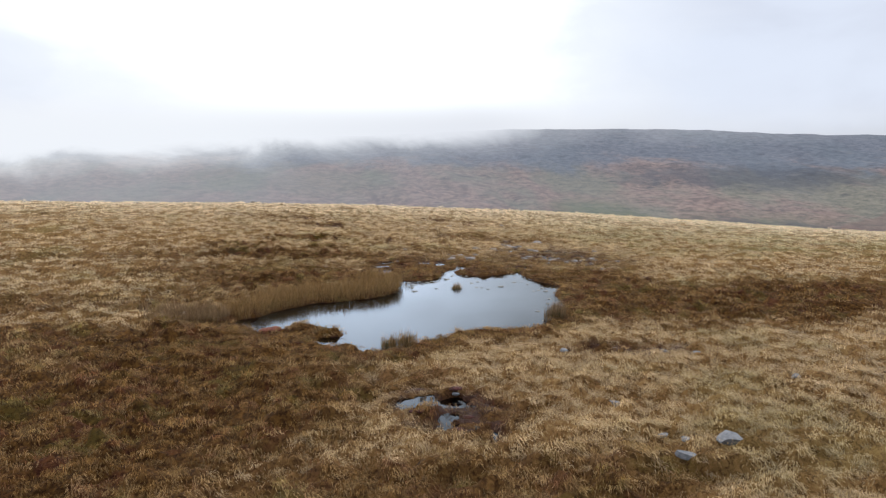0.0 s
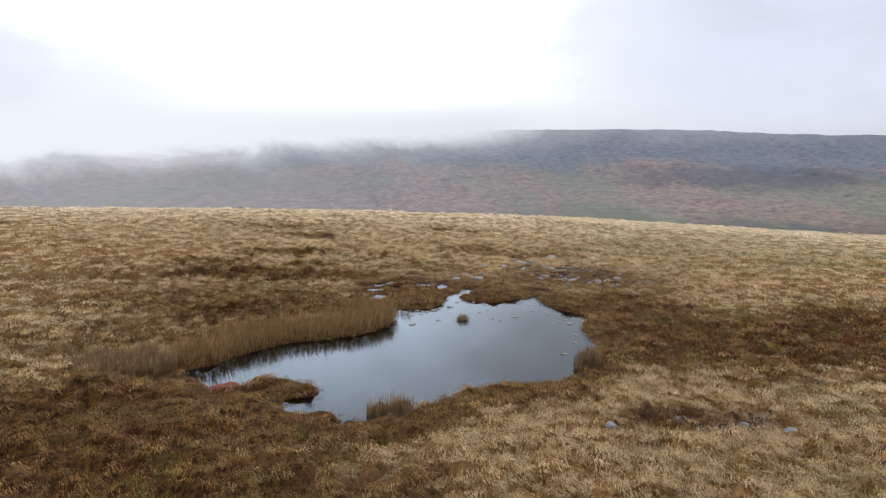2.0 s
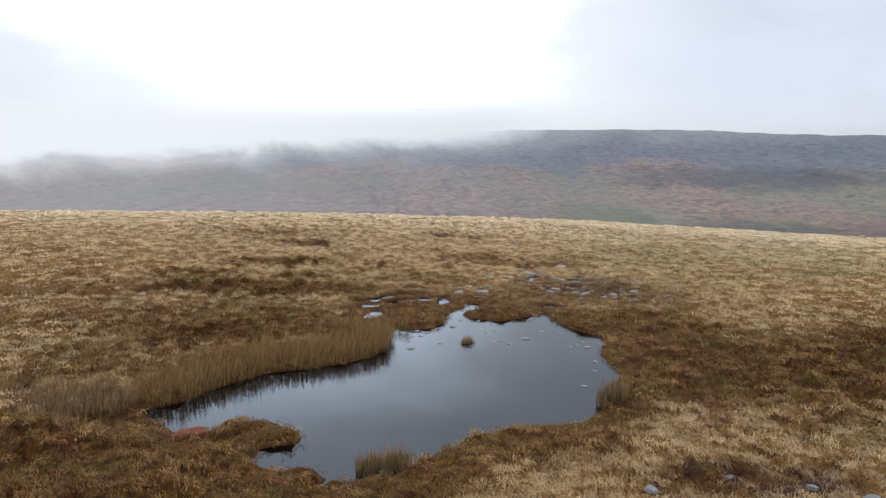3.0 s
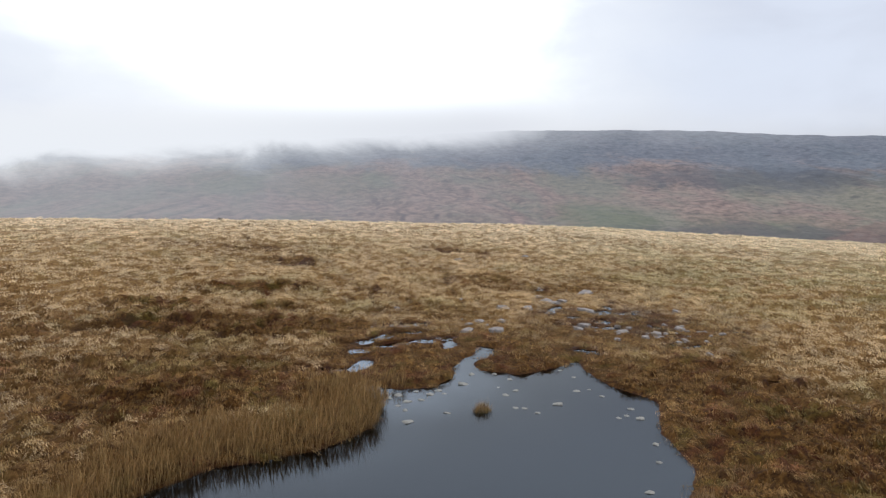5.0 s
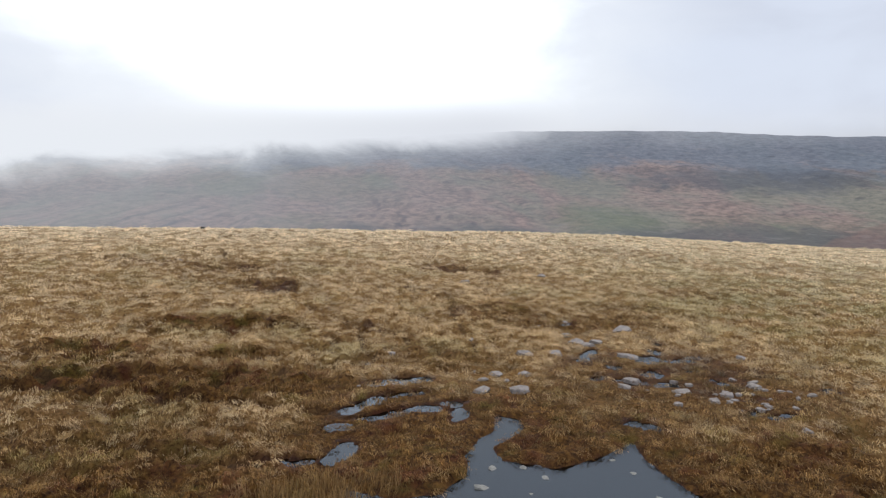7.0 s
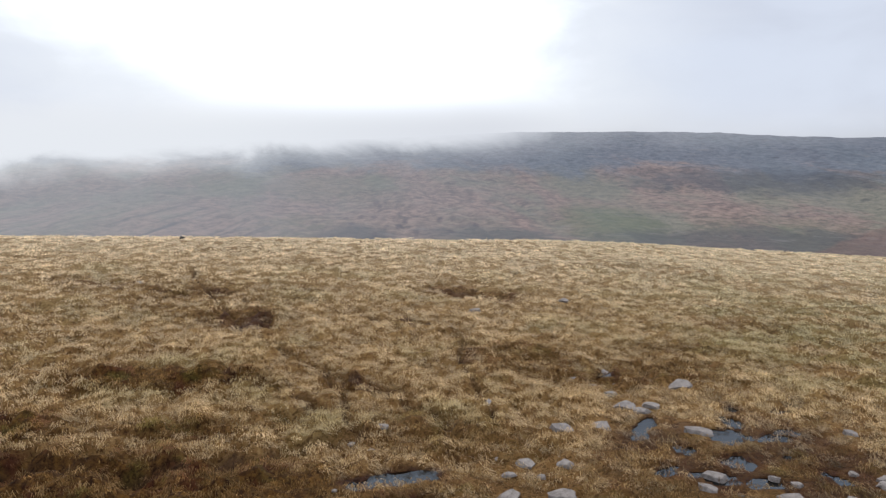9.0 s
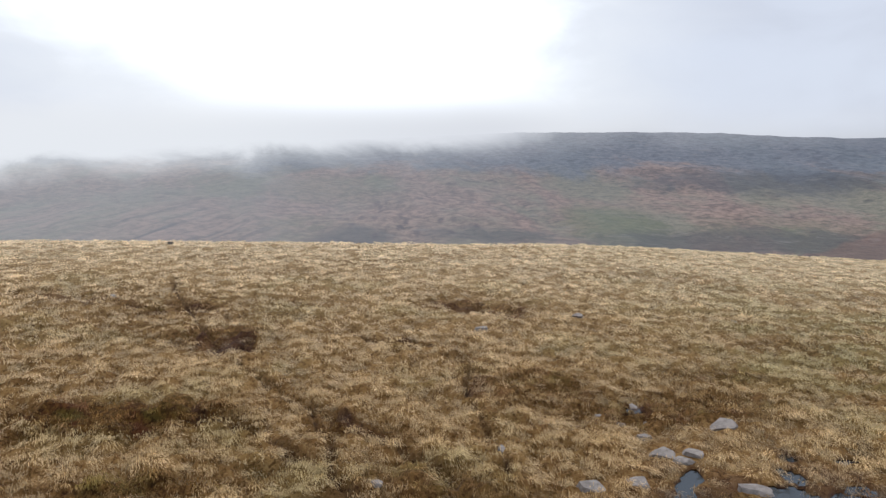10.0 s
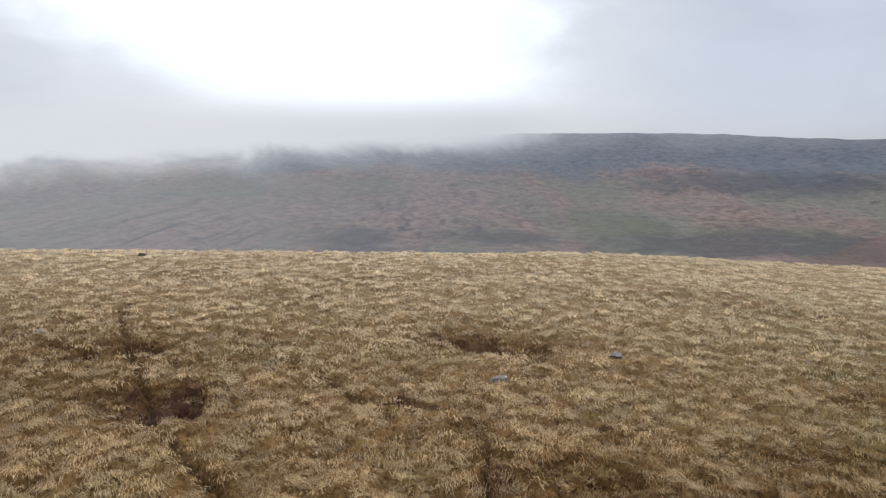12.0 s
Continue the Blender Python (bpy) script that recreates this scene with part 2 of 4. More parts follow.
def brow_height(x, y):
    rows = np.stack([sum(np.interp(y + k, BROW_Y, h) for k in (-4, 0, 4)) / 3 for h in BROW.values()])
    out, n = 0.0, np.arange(len(x))
    for k in (-6, 0, 6):
        u = np.interp(x + k, list(BROW), range(4))
        i = np.minimum(u.astype(int), 2)
        out = out + (rows[i, n] * (1 - u + i) + rows[i + 1, n] * (u - i)) / 3
    return out


def plain_height(x, y):
    """The lie of the land without hollows and tussocks."""
    q = np.clip((35 - y) / 15, 0, 1.3)
    z = brow_height(x, y) + np.maximum(0, 0.478 * q + 0.098 * q * np.clip(x, -20, 12))
    flat = (1 - smooth(oval(x, y, 9.6, 55.6, 5.6, 6.4, -20), 0.9, 1.7)) * smooth(y, 44, 50)       # the bog lies level
    z = z * (1 - flat) + 0.11 * flat
    crest = np.interp(x, [-1500, -900, -420, 72, 345, 857, 1500], [-40, -25, -2, 27, 37, 33, 20])
    far = np.interp(y, [170, 260, 330, 420, 520, 600, 700, 820, 1080, 1250], [-12, -36, -58, -80, -95, -93, -84, -68, -19, 12])
    far = np.where(y > 1250, 12 + (crest - 12) * smooth(y, 1230, 1400) - 30 * smooth(y, 1500, 2600), far)
    # folds, gullies and crags of the far hill
    lumps = fbm(x, y, 160, 5, 5) * 7 * smooth(y, 300, 700) + (1 - np.abs(fbm(x * 1.6, y * 0.6, 120, 9, 4))) * 4 * smooth(y, 500, 800)
    gully = (1 - np.abs(fbm(x + 0.5 * y, 0.25 * y, 70, 13, 3))) ** 4
    crag = smooth(fbm(x * 0.5, y, 45, 15, 4), 0.05, 0.3)
    lumps = lumps - 5 * gully * smooth(y, 560, 700) * (1 - smooth(y, 1050, 1250)) + 3.5 * crag * smooth(y, 880, 1040) * (1 - smooth(y, 1200, 1300))
    u = smooth(y, 195, 270)
    return z * (1 - u) + (far + lumps) * u


def pond_distance(x, y):
    d = outline_distance(x, y, SHORE)
    near = d < 6
    d[near] += 0.16 * fbm(x[near], y[near], 0.9, 3, 3)
    return d


def pool_amount(x, y):
    """Above 0 inside a bog pool."""
    out = np.full(x.shape, -1.0)
    wob = np.where((y < 30) | (x > 5), 1.1, 1.0) * fbm(x, y, 0.42, 21, 4)
    bog = 1.2 - oval(x, y, 9.8, 55.0, 3.8, 3.8, -20)
    wet = fbm(x, y, 1.2, 23, 3)
    out = np.maximum(out, np.where(bog > 0, (wet - 0.56) * 3 - 1 + np.minimum(1.6 * bog, 1), -1))
    for cx, cy, rx, ry, turn in POOLS:
        sel = (np.abs(x - cx) < 3) & (np.abs(y - cy) < 3)
        if sel.any():
            out[sel] = np.maximum(out[sel], 1.0 - oval(x[sel], y[sel], cx, cy, rx, ry, turn) + wob[sel])
    return out


def patches(x, y, table, soft=0.8):
    out = np.zeros(x.shape)
    wob = 0.55 * fbm(x, y, 3.4, 31, 5)
    for cx, cy, rx, ry, turn, strength in table:
        out = np.maximum(out, strength * smooth(1.4 - oval(x, y, cx, cy, rx, ry, turn) + wob, 0, soft))
    return out


def covers(x, y, d, pool):
    """Sedge, peat and wear with shade painted in hollows, each 0 to 1."""
    sedge = patches(x, y, SEDGE)
    sedge = np.maximum(sedge, 0.95 * (1 - smooth(d + 1.0 * fbm(x, y, 2.5, 41, 3), 1.4, 3.2)))
    sedge = np.maximum(sedge, (0.55 - 0.25 * smooth(y, 55, 70)) * smooth(fbm(x * 0.6, y, 6, 51, 5), 0.12, 0.5))
    # sedge brown laid into the dips to paint their shade
    hollow_shade = smooth(-tussocks(x, y), 0.0, 0.6) * smooth(fbm(x, y, 7, 55, 3), -0.45, 0.25) * (1 - 0.75 * smooth(y, 48, 75))
    sedge = np.maximum(sedge, 0.62 * hollow_shade)
    peat = patches(x, y, PEAT_LIP_SHADE, 0.5) * smooth(fbm(x, y, 0.8, 61, 3), -0.25, 0.2)
    peat = np.maximum(peat, 0.9 * smooth(pool, -0.6, -0.05))
    peat = np.where(d < 0.05, 1.0, peat)
    near = (np.abs(x) < 25) & (y > 31) & (y < 92)
    way = np.zeros(x.shape)
    if near.any():
        xs, ys = x[near] + 0.25 * fbm(x[near], y[near], 1.6, 71, 2), y[near] + 0.25 * fbm(x[near], y[near], 1.6, 72, 2)
        far = np.min([line_distance(xs, ys, t) / w for t, w in zip(TRACKS, TRACK_WIDTHS)], axis=0)
        way[near] = 1 - smooth(far, 0.08, 0.36)
    return sedge, np.clip(peat, 0, 1), way


def tussocks(x, y):
    """Grass hummocks and the hollows between, -1 to 1."""
    return np.clip(1.35 * fbm(x * 0.85, y * 1.1, 0.46, 81, 2) + 0.4 * fbm(x * 0.8, y, 2.1, 86, 2), -1, 1)


def pool_level(cx, cy):
    if cy < 30:
        cx, cy = 0.8, 23.6          # the near pools share one level
    elif oval(cx, cy, 9.6, 55.6, 5.2, 5.9, -20) < 1:
        return 0.06
    return float(plain_height(np.array([cx]), np.array([cy]))[0]) - 0.035


def relief(x, y):
    """Height of the ground and its cover at each place."""
    d, pool = pond_distance(x, y), pool_amount(x, y)
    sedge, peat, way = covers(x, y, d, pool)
    z = plain_height(x, y)
    fade = 1 - smooth(y, 120, 200)
    lump = tussocks(x, y)
    tussock = 0.29 * lump + 0.06 * vnoise(x, y, 0.35, 82)
    rough = tussock * (1 + 0.15 * sedge) + 0.16 * fbm(x, y, 3.2, 83, 4) + 0.26 * sedge * fbm(x * 0.75, y * 1.3, 0.8, 84, 2)
    rough = rough * (0.4 + 0.6 * smooth(oval(x, y, 9.6, 55.6, 5.6, 6.4, -20), 0.8, 1.3)) * (0.35 + 0.65 * smooth(oval(x, y, -0.8, 50.8, 4.2, 4.6), 0.8, 1.2))
    rough = rough * (0.45 + 0.55 * smooth(d, 0.8, 2.4))
    z = z + fade * (rough - 0.30 * way - 0.10 * peat)
    for cx, cy, r, tall in HUMMOCKS:
        z = z + tall * np.exp(-((x - cx) ** 2 + (y - cy) ** 2) / (r * r))
    # banks: a low lip of moss and a dark undercut
    lip = smooth(d, 0.0, 0.32)
    z = np.where(d < 3.5, np.maximum(z, 0.10 + 0.05 * vnoise(x, y, 0.7, 85)) * lip - 0.02 * (1 - lip), z)
    z = np.where((d > 0.3) & (d < 1.6), np.maximum(z, 0.03), z)
    z = np.where(d < 0, -0.03 - 0.55 * smooth(-d, 0, 1.8), z)
    hole = smooth(pool, -0.12, 0.25)
    z = z - np.where(d > 0.2, hole * 0.2, 0)
    nearby = np.flatnonzero((oval(x, y, *NEAR_BOG) < 1.15) & (pool < -0.06))
    marsh = np.flatnonzero((oval(x, y, 9.6, 55.6, 5.6, 6.4, -20) < 1.08) & (pool < -0.06) & (d > 0.3))
    z[marsh] = np.maximum(z[marsh], 0.10 + 0.04 * vnoise(x[marsh], y[marsh], 0.4, 89))
    z[nearby] = np.maximum(z[nearby], pool_level(0.8, 23.6) + 0.05 + 0.03 * vnoise(x[nearby], y[nearby], 0.4, 88))
    for cx, cy, rx, ry, turn in POOLS:
        sel = np.flatnonzero((np.abs(x - cx) < 2.5) & (np.abs(y - cy) < 2.5) & (d > 0.2))
        if len(sel):
            o, level = oval(x[sel], y[sel], cx, cy, rx, ry, turn), pool_level(cx, cy)
            rim = (pool[sel] < -0.06) & (o < 1.7)
            z[sel] = np.where(rim, np.maximum(z[sel], level + 0.035 + 0.025 * vnoise(x[sel], y[sel], 0.4, 88)), z[sel])
            z[sel] = np.where((pool[sel] > 0.05) & (o < 1.5), np.minimum(z[sel], level - 0.08), z[sel])
    return z, sedge, peat, way, d, pool


# ---------------------------------------------------------------- materials
def material(name):
    m = bpy.data.materials.new(name)
    m.use_nodes = True
    t = m.node_tree
    b = t.nodes["Principled BSDF"]
    return m, t, b


def attribute(tree, name):
    n = tree.nodes.new("ShaderNodeAttribute")
    n.attribute_name = name
    return n.outputs["Fac"]


def bump(tree, height, strength, distance, target):
    n = node(tree, "ShaderNodeBump", Strength=strength, Distance=distance)
    tree.links.new(height, n.inputs["Height"])
    tree.links.new(n.outputs[0], target.inputs["Normal"])


def object_coord(tree):
    return tree.nodes.new("ShaderNodeTexCoord").outputs["Object"]


STRAW, STRAW_PALE, STRAW_DULL = (0.43, 0.282, 0.125), (0.54, 0.395, 0.21), (0.275, 0.163, 0.062)
SEDGE_A, SEDGE_B, SEDGE_RED, SEDGE_GREEN = (0.085, 0.043, 0.014), (0.25, 0.137, 0.04), (0.125, 0.038, 0.022), (0.14, 0.122, 0.028)
PEAT_COL = (0.075, 0.028, 0.02)


def cover_colour(t, co, sedge, peat):
    """Straw, sedge and peat by their amounts, with patches of tint."""
    big = noise_tex(t, co, 0.16, 4, 0.6)
    mid = noise_tex(t, co, 0.9, 4, 0.6)
    fine = noise_tex(t, co, 5.5, 3, 0.6, 0.5)
    straw = mix(t, ramp(t, mid, 0.3, 0.7), STRAW_DULL, STRAW)
    straw = mix(t, ramp(t, fine, 0.45, 0.75), straw, STRAW_PALE)
    straw = mix(t, math_node(t, "MULTIPLY", ramp(t, big, 0.5, 0.66), 0.45), straw, (0.30, 0.26, 0.105))
    sep = t.nodes.new("ShaderNodeSeparateXYZ")
    t.links.new(co, sep.inputs[0])
    # olive grass still growing on the eastern side
    olive = math_node(t, "MULTIPLY", ramp(t, sep.outputs[0], 5.0, 22.0), ramp(t, sep.outputs[1], 52.0, 70.0))
    olive = math_node(t, "MULTIPLY", olive, ramp(t, noise_tex(t, co, 0.22, 4, 0.6, 0.0, (0.8, 1.3, 1)), 0.38, 0.62))
    straw = mix(t, math_node(t, "MULTIPLY", olive, 0.75), straw, (0.25, 0.235, 0.095))
    # straw paled over the brow, for the light and haze on far grass
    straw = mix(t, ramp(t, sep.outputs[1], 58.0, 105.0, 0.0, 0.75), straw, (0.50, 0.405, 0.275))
    brown = mix(t, ramp(t, fine, 0.35, 0.7), SEDGE_A, SEDGE_B)
    brown = mix(t, math_node(t, "MULTIPLY", ramp(t, mid, 0.52, 0.64), 0.6), brown, SEDGE_RED)
    green = noise_tex(t, co, 0.55, 3, 0.6, 0.0, (1, 1.3, 1))
    brown = mix(t, math_node(t, "MULTIPLY", ramp(t, green, 0.54, 0.68), 0.6), brown, SEDGE_GREEN)
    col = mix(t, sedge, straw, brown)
    return mix(t, peat, col, PEAT_COL), fine


def make_ground_material():
    m, t, b = material("moor_ground")
    co = object_coord(t)
    col, fine = cover_colour(t, co, attribute(t, "sedge"), attribute(t, "peat"))
    # tracks, and the painted shade under one lip, in dark brown
    col = mix(t, math_node(t, "MULTIPLY", attribute(t, "way"), 0.8), col, (0.085, 0.05, 0.03))
    # ground between the blades dulled as if shaded, and lightened towards the brow
    place = t.nodes.new("ShaderNodeSeparateXYZ")
    t.links.new(co, place.inputs[0])
    litter_shade = mix(t, ramp(t, place.outputs[1], 46.0, 82.0), (0.62, 0.53, 0.43), (0.74, 0.66, 0.56))
    mat_of_stems = noise_tex(t, co, 7.0, 6, 0.75, 0.8, (1.0, 0.7, 1.0))
    # dark grain painted for the shade down among the stems
    col = mix(t, ramp(t, mat_of_stems, 0.52, 0.40, 0.0, 0.75), col, mix(t, 1.0, col, (0.22, 0.155, 0.11), "MULTIPLY"))
    shade = mix(t, 1.0, col, litter_shade, "MULTIPLY")
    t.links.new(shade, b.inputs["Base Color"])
    rough = ramp(t, attribute(t, "peat"), 0.4, 1.0, 0.95, 0.62)
    t.links.new(rough, b.inputs["Roughness"])
    b.inputs["Specular IOR Level"].default_value = 0.12
    bump(t, mat_of_stems, 1.0, 0.16, b)
    return m


def make_hill_material():
    m, t, b = material("hill_heather")
    co = object_coord(t)
    sep = t.nodes.new("ShaderNodeSeparateXYZ")
    t.links.new(co, sep.inputs[0])
    x, y, z = sep.outputs
    big = noise_tex(t, co, 0.007, 5, 0.6, 0.4, (1, 0.45, 1.0))
    mid = noise_tex(t, co, 0.03, 5, 0.65, 0.6, (0.8, 0.7, 1.0))
    fine = noise_tex(t, co, 0.15, 5, 0.72, 0.3, (0.6, 0.7, 1))
    warp = math_node(t, "MULTIPLY", math_node(t, "SUBTRACT", mid, 0.5), 2.2)

    def spot(cx, cy, rx, ry, soft=0.9):
        """1 in the middle of a ragged patch, 0 outside."""
        gx = math_node(t, "DIVIDE", math_node(t, "SUBTRACT", x, cx), rx)
        gy = math_node(t, "DIVIDE", math_node(t, "SUBTRACT", y, cy), ry)
        r = math_node(t, "SQRT", math_node(t, "ADD", math_node(t, "MULTIPLY", gx, gx), math_node(t, "MULTIPLY", gy, gy)))
        return ramp(t, math_node(t, "ADD", r, warp), 1.0 + soft / 2, 1.0 - soft / 2)

    def beside(ax, ay, bx, by):
        """Distance in metres to the west of the line from a to b."""
        length = math.hypot(bx - ax, by - ay)
        nx, ny = -(by - ay) / length, (bx - ax) / length
        return math_node(t, "ADD", math_node(t, "MULTIPLY", math_node(t, "SUBTRACT", x, ax), nx), math_node(t, "MULTIPLY", math_node(t, "SUBTRACT", y, ay), ny))

    bracken = mix(t, ramp(t, fine, 0.35, 0.65), (0.11, 0.073, 0.062), (0.275, 0.187, 0.15))
    grass = mix(t, ramp(t, fine, 0.3, 0.7), (0.095, 0.09, 0.066), (0.20, 0.178, 0.13))
    col = mix(t, ramp(t, big, 0.42, 0.58), bracken, grass)
    green = mix(t, fine, (0.05, 0.068, 0.028), (0.11, 0.125, 0.05))
    for cx, cy, rx, ry, much in ((187, 790, 52, 80, 0.6), (370, 790, 90, 40, 0.35), (-120, 745, 60, 60, 0.5), (-170, 930, 150, 60, 0.35)):
        col = mix(t, math_node(t, "MULTIPLY", spot(cx, cy, rx, ry), much), col, green)
    for cx, cy, rx, ry, much in ((-45, 800, 85, 110, 0.75), (300, 870, 130, 40, 0.35), (340, 830, 60, 50, 0.5), (-250, 720, 120, 60, 0.5)):
        col = mix(t, math_node(t, "MULTIPLY", spot(cx, cy, rx, ry), much), col, bracken)
    for cx, cy, rx, ry, much in ((-80, 712, 35, 40, 0.75), (60, 735, 60, 28, 0.7), (350, 720, 190, 50, 0.75)):
        col = mix(t, math_node(t, "MULTIPLY", spot(cx, cy, rx, ry), much), col, (0.052, 0.05, 0.048))
    # clumps of juniper and rock on the bracken slope
    cells = node(t, "ShaderNodeTexVoronoi", Scale=0.075)
    squash = t.nodes.new("ShaderNodeMapping")
    squash.inputs["Scale"].default_value = (1, 0.35, 0.0)
    t.links.new(co, squash.inputs["Vector"])
    t.links.new(squash.outputs[0], cells.inputs["Vector"])
    dots = math_node(t, "MULTIPLY", ramp(t, math_node(t, "ADD", cells.outputs["Distance"], math_node(t, "MULTIPLY", fine, 0.5)), 0.62, 0.40), spot(-40, 795, 75, 100))
    col = mix(t, math_node(t, "MULTIPLY", dots, 0.7), col, (0.05, 0.03, 0.034))
    # runnels down the lower western slope, with one sheep track
    turn_co = t.nodes.new("ShaderNodeVectorRotate")
    turn_co.rotation_type, turn_co.inputs["Angle"].default_value = "Z_AXIS", radians(27)
    t.links.new(co, turn_co.inputs["Vector"])
    streak = noise_tex(t, turn_co.outputs[0], 0.085, 4, 0.6, 0.2, (1, 0.05, 0))
    lower = math_node(t, "MULTIPLY", ramp(t, x, -120.0, -220.0), ramp(t, y, 900.0, 760.0))
    col = mix(t, math_node(t, "MULTIPLY", ramp(t, streak, 0.5, 0.62), math_node(t, "MULTIPLY", lower, 0.75)), col, (0.25, 0.175, 0.145))
    col = mix(t, math_node(t, "MULTIPLY", ramp(t, streak, 0.46, 0.36), math_node(t, "MULTIPLY", lower, 0.7)), col, (0.045, 0.04, 0.042))
    track = math_node(t, "MULTIPLY", ramp(t, math_node(t, "ABSOLUTE", beside(-313, 666, -272, 752)), 3.0, 1.2), ramp(t, y, 765.0, 745.0))
    track = math_node(t, "MULTIPLY", track, ramp(t, x, -180.0, -200.0))
    col = mix(t, math_node(t, "MULTIPLY", track, 0.8), col, (0.04, 0.034, 0.036))
    # a rust-brown shoulder in front on the east
    shoulder = math_node(t, "MULTIPLY", ramp(t, math_node(t, "ADD", beside(306, 655, 455, 765), math_node(t, "MULTIPLY", warp, 6.0)), 3.0, -3.0), ramp(t, x, 300.0, 345.0))
    col = mix(t, math_node(t, "MULTIPLY", shoulder, 0.5), col, mix(t, fine, (0.085, 0.045, 0.036), (0.22, 0.125, 0.095)))
    # grey scree and crags near the top
    high = math_node(t, "ADD", z, math_node(t, "MULTIPLY", math_node(t, "SUBTRACT", math_node(t, "ADD", big, math_node(t, "MULTIPLY", mid, 0.6)), 0.8), 60.0))
    scree = mix(t, ramp(t, fine, 0.32, 0.68), (0.055, 0.067, 0.09), (0.125, 0.145, 0.178))
    col = mix(t, ramp(t, high, -34, -14, 0.0, 0.9), col, scree)
    col = mix(t, math_node(t, "MULTIPLY", spot(450, 1005, 170, 60), 0.7), col, mix(t, fine, (0.022, 0.026, 0.036), (0.06, 0.06, 0.07)))
    # terraces of rock and turf along the slope
    steps = noise_tex(t, co, 0.1, 6, 0.72, 0.5, (0.3, 0.8, 1.5))
    col = mix(t, ramp(t, steps, 0.55, 0.67, 0.0, 0.4), col, (0.20, 0.18, 0.165))
    col = mix(t, ramp(t, steps, 0.46, 0.34, 0.0, 0.5), col, (0.03, 0.027, 0.03))
    t.links.new(col, b.inputs["Base Color"])
    b.inputs["Roughness"].default_value = 0.95
    b.inputs["Specular IOR Level"].default_value = 0.1
    bump(t, math_node(t, "ADD", mid, math_node(t, "MULTIPLY", fine, 0.4)), 0.9, 4.0, b)
    return m


def make_blade_material(name, gain=1.0, gleam=0.0):
    m, t, b = material(name)
    co = object_coord(t)
    col, fine = cover_colour(t, co, attribute(t, "sedge"), attribute(t, "peat"))
    geo = t.nodes.new("ShaderNodeNewGeometry")
    rnd = geo.outputs["Random Per Island"]
    foot_shade = ramp(t, attribute(t, "along"), 0.0, 1.0, 0.4, 1.3)     # feet of the stems darkened as if shaded, tips lightened
    tone = math_node(t, "MULTIPLY", foot_shade, ramp(t, rnd, 0.0, 1.0, 0.92 * gain, 1.10 * gain))
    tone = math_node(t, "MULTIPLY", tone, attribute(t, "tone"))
    # straw tips are bleached, and paled further to paint light on far grass
    tip_pale = math_node(t, "MULTIPLY", ramp(t, attribute(t, "along"), 0.7, 1.0, 0.05, 0.38), math_node(t, "SUBTRACT", 1.0, attribute(t, "sedge")), True)
    col = mix(t, tip_pale, col, (0.61, 0.475, 0.29))
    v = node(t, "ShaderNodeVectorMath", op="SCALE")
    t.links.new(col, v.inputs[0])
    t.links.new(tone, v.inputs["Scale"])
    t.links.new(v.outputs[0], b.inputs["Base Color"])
    # dry stems gleam when seen along the ground against the light
    b.inputs["Roughness"].default_value = 0.85 - 0.6 * gleam
    b.inputs["Specular IOR Level"].default_value = 0.05 + 0.6 * gleam
    b.inputs["Sheen Weight"].default_value = gleam
    b.inputs["Sheen Roughness"].default_value = 0.45
    b.inputs["Sheen Tint"].default_value = (1.0, 0.93, 0.82, 1)
    # many fine stems in one blade: a soft, mostly upward facing, with light coming through
    half = node(t, "ShaderNodeVectorMath", op="SCALE", Scale=0.55)
    t.links.new(geo.outputs["Normal"], half.inputs[0])
    up = node(t, "ShaderNodeVectorMath", op="ADD")
    t.links.new(half.outputs[0], up.inputs[0])
    up.inputs[1].default_value = (0.0, 0.0, 0.6)
    unit = node(t, "ShaderNodeVectorMath", op="NORMALIZE")
    t.links.new(up.outputs[0], unit.inputs[0])
    t.links.new(unit.outputs[0], b.inputs["Normal"])
    thin = t.nodes.new("ShaderNodeBsdfTranslucent")
    t.links.new(v.outputs[0], thin.inputs[0])
    both = node(t, "ShaderNodeMixShader", Fac=0.28)
    t.links.new(b.outputs[0], both.inputs[1])
    t.links.new(thin.outputs[0], both.inputs[2])
    t.links.new(both.outputs[0], t.nodes["Material Output"].inputs[0])
    return m


def make_reed_material(name, a, c):
    m, t, b = material(name)
    geo = t.nodes.new("ShaderNodeNewGeometry")
    co = object_coord(t)
    col = mix(t, geo.outputs["Random Per Island"], a, c)
    # stems turn darker brown towards the foot
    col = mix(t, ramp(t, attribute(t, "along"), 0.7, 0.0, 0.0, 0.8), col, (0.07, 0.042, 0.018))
    col = mix(t, ramp(t, noise_tex(t, co, 1.1, 3, 0.6), 0.5, 0.7, 0, 0.3), col, (0.14, 0.12, 0.035))
    t.links.new(col, b.inputs["Base Color"])
    b.inputs["Roughness"].default_value = 0.65
    b.inputs["Specular IOR Level"].default_value = 0.25
    return m


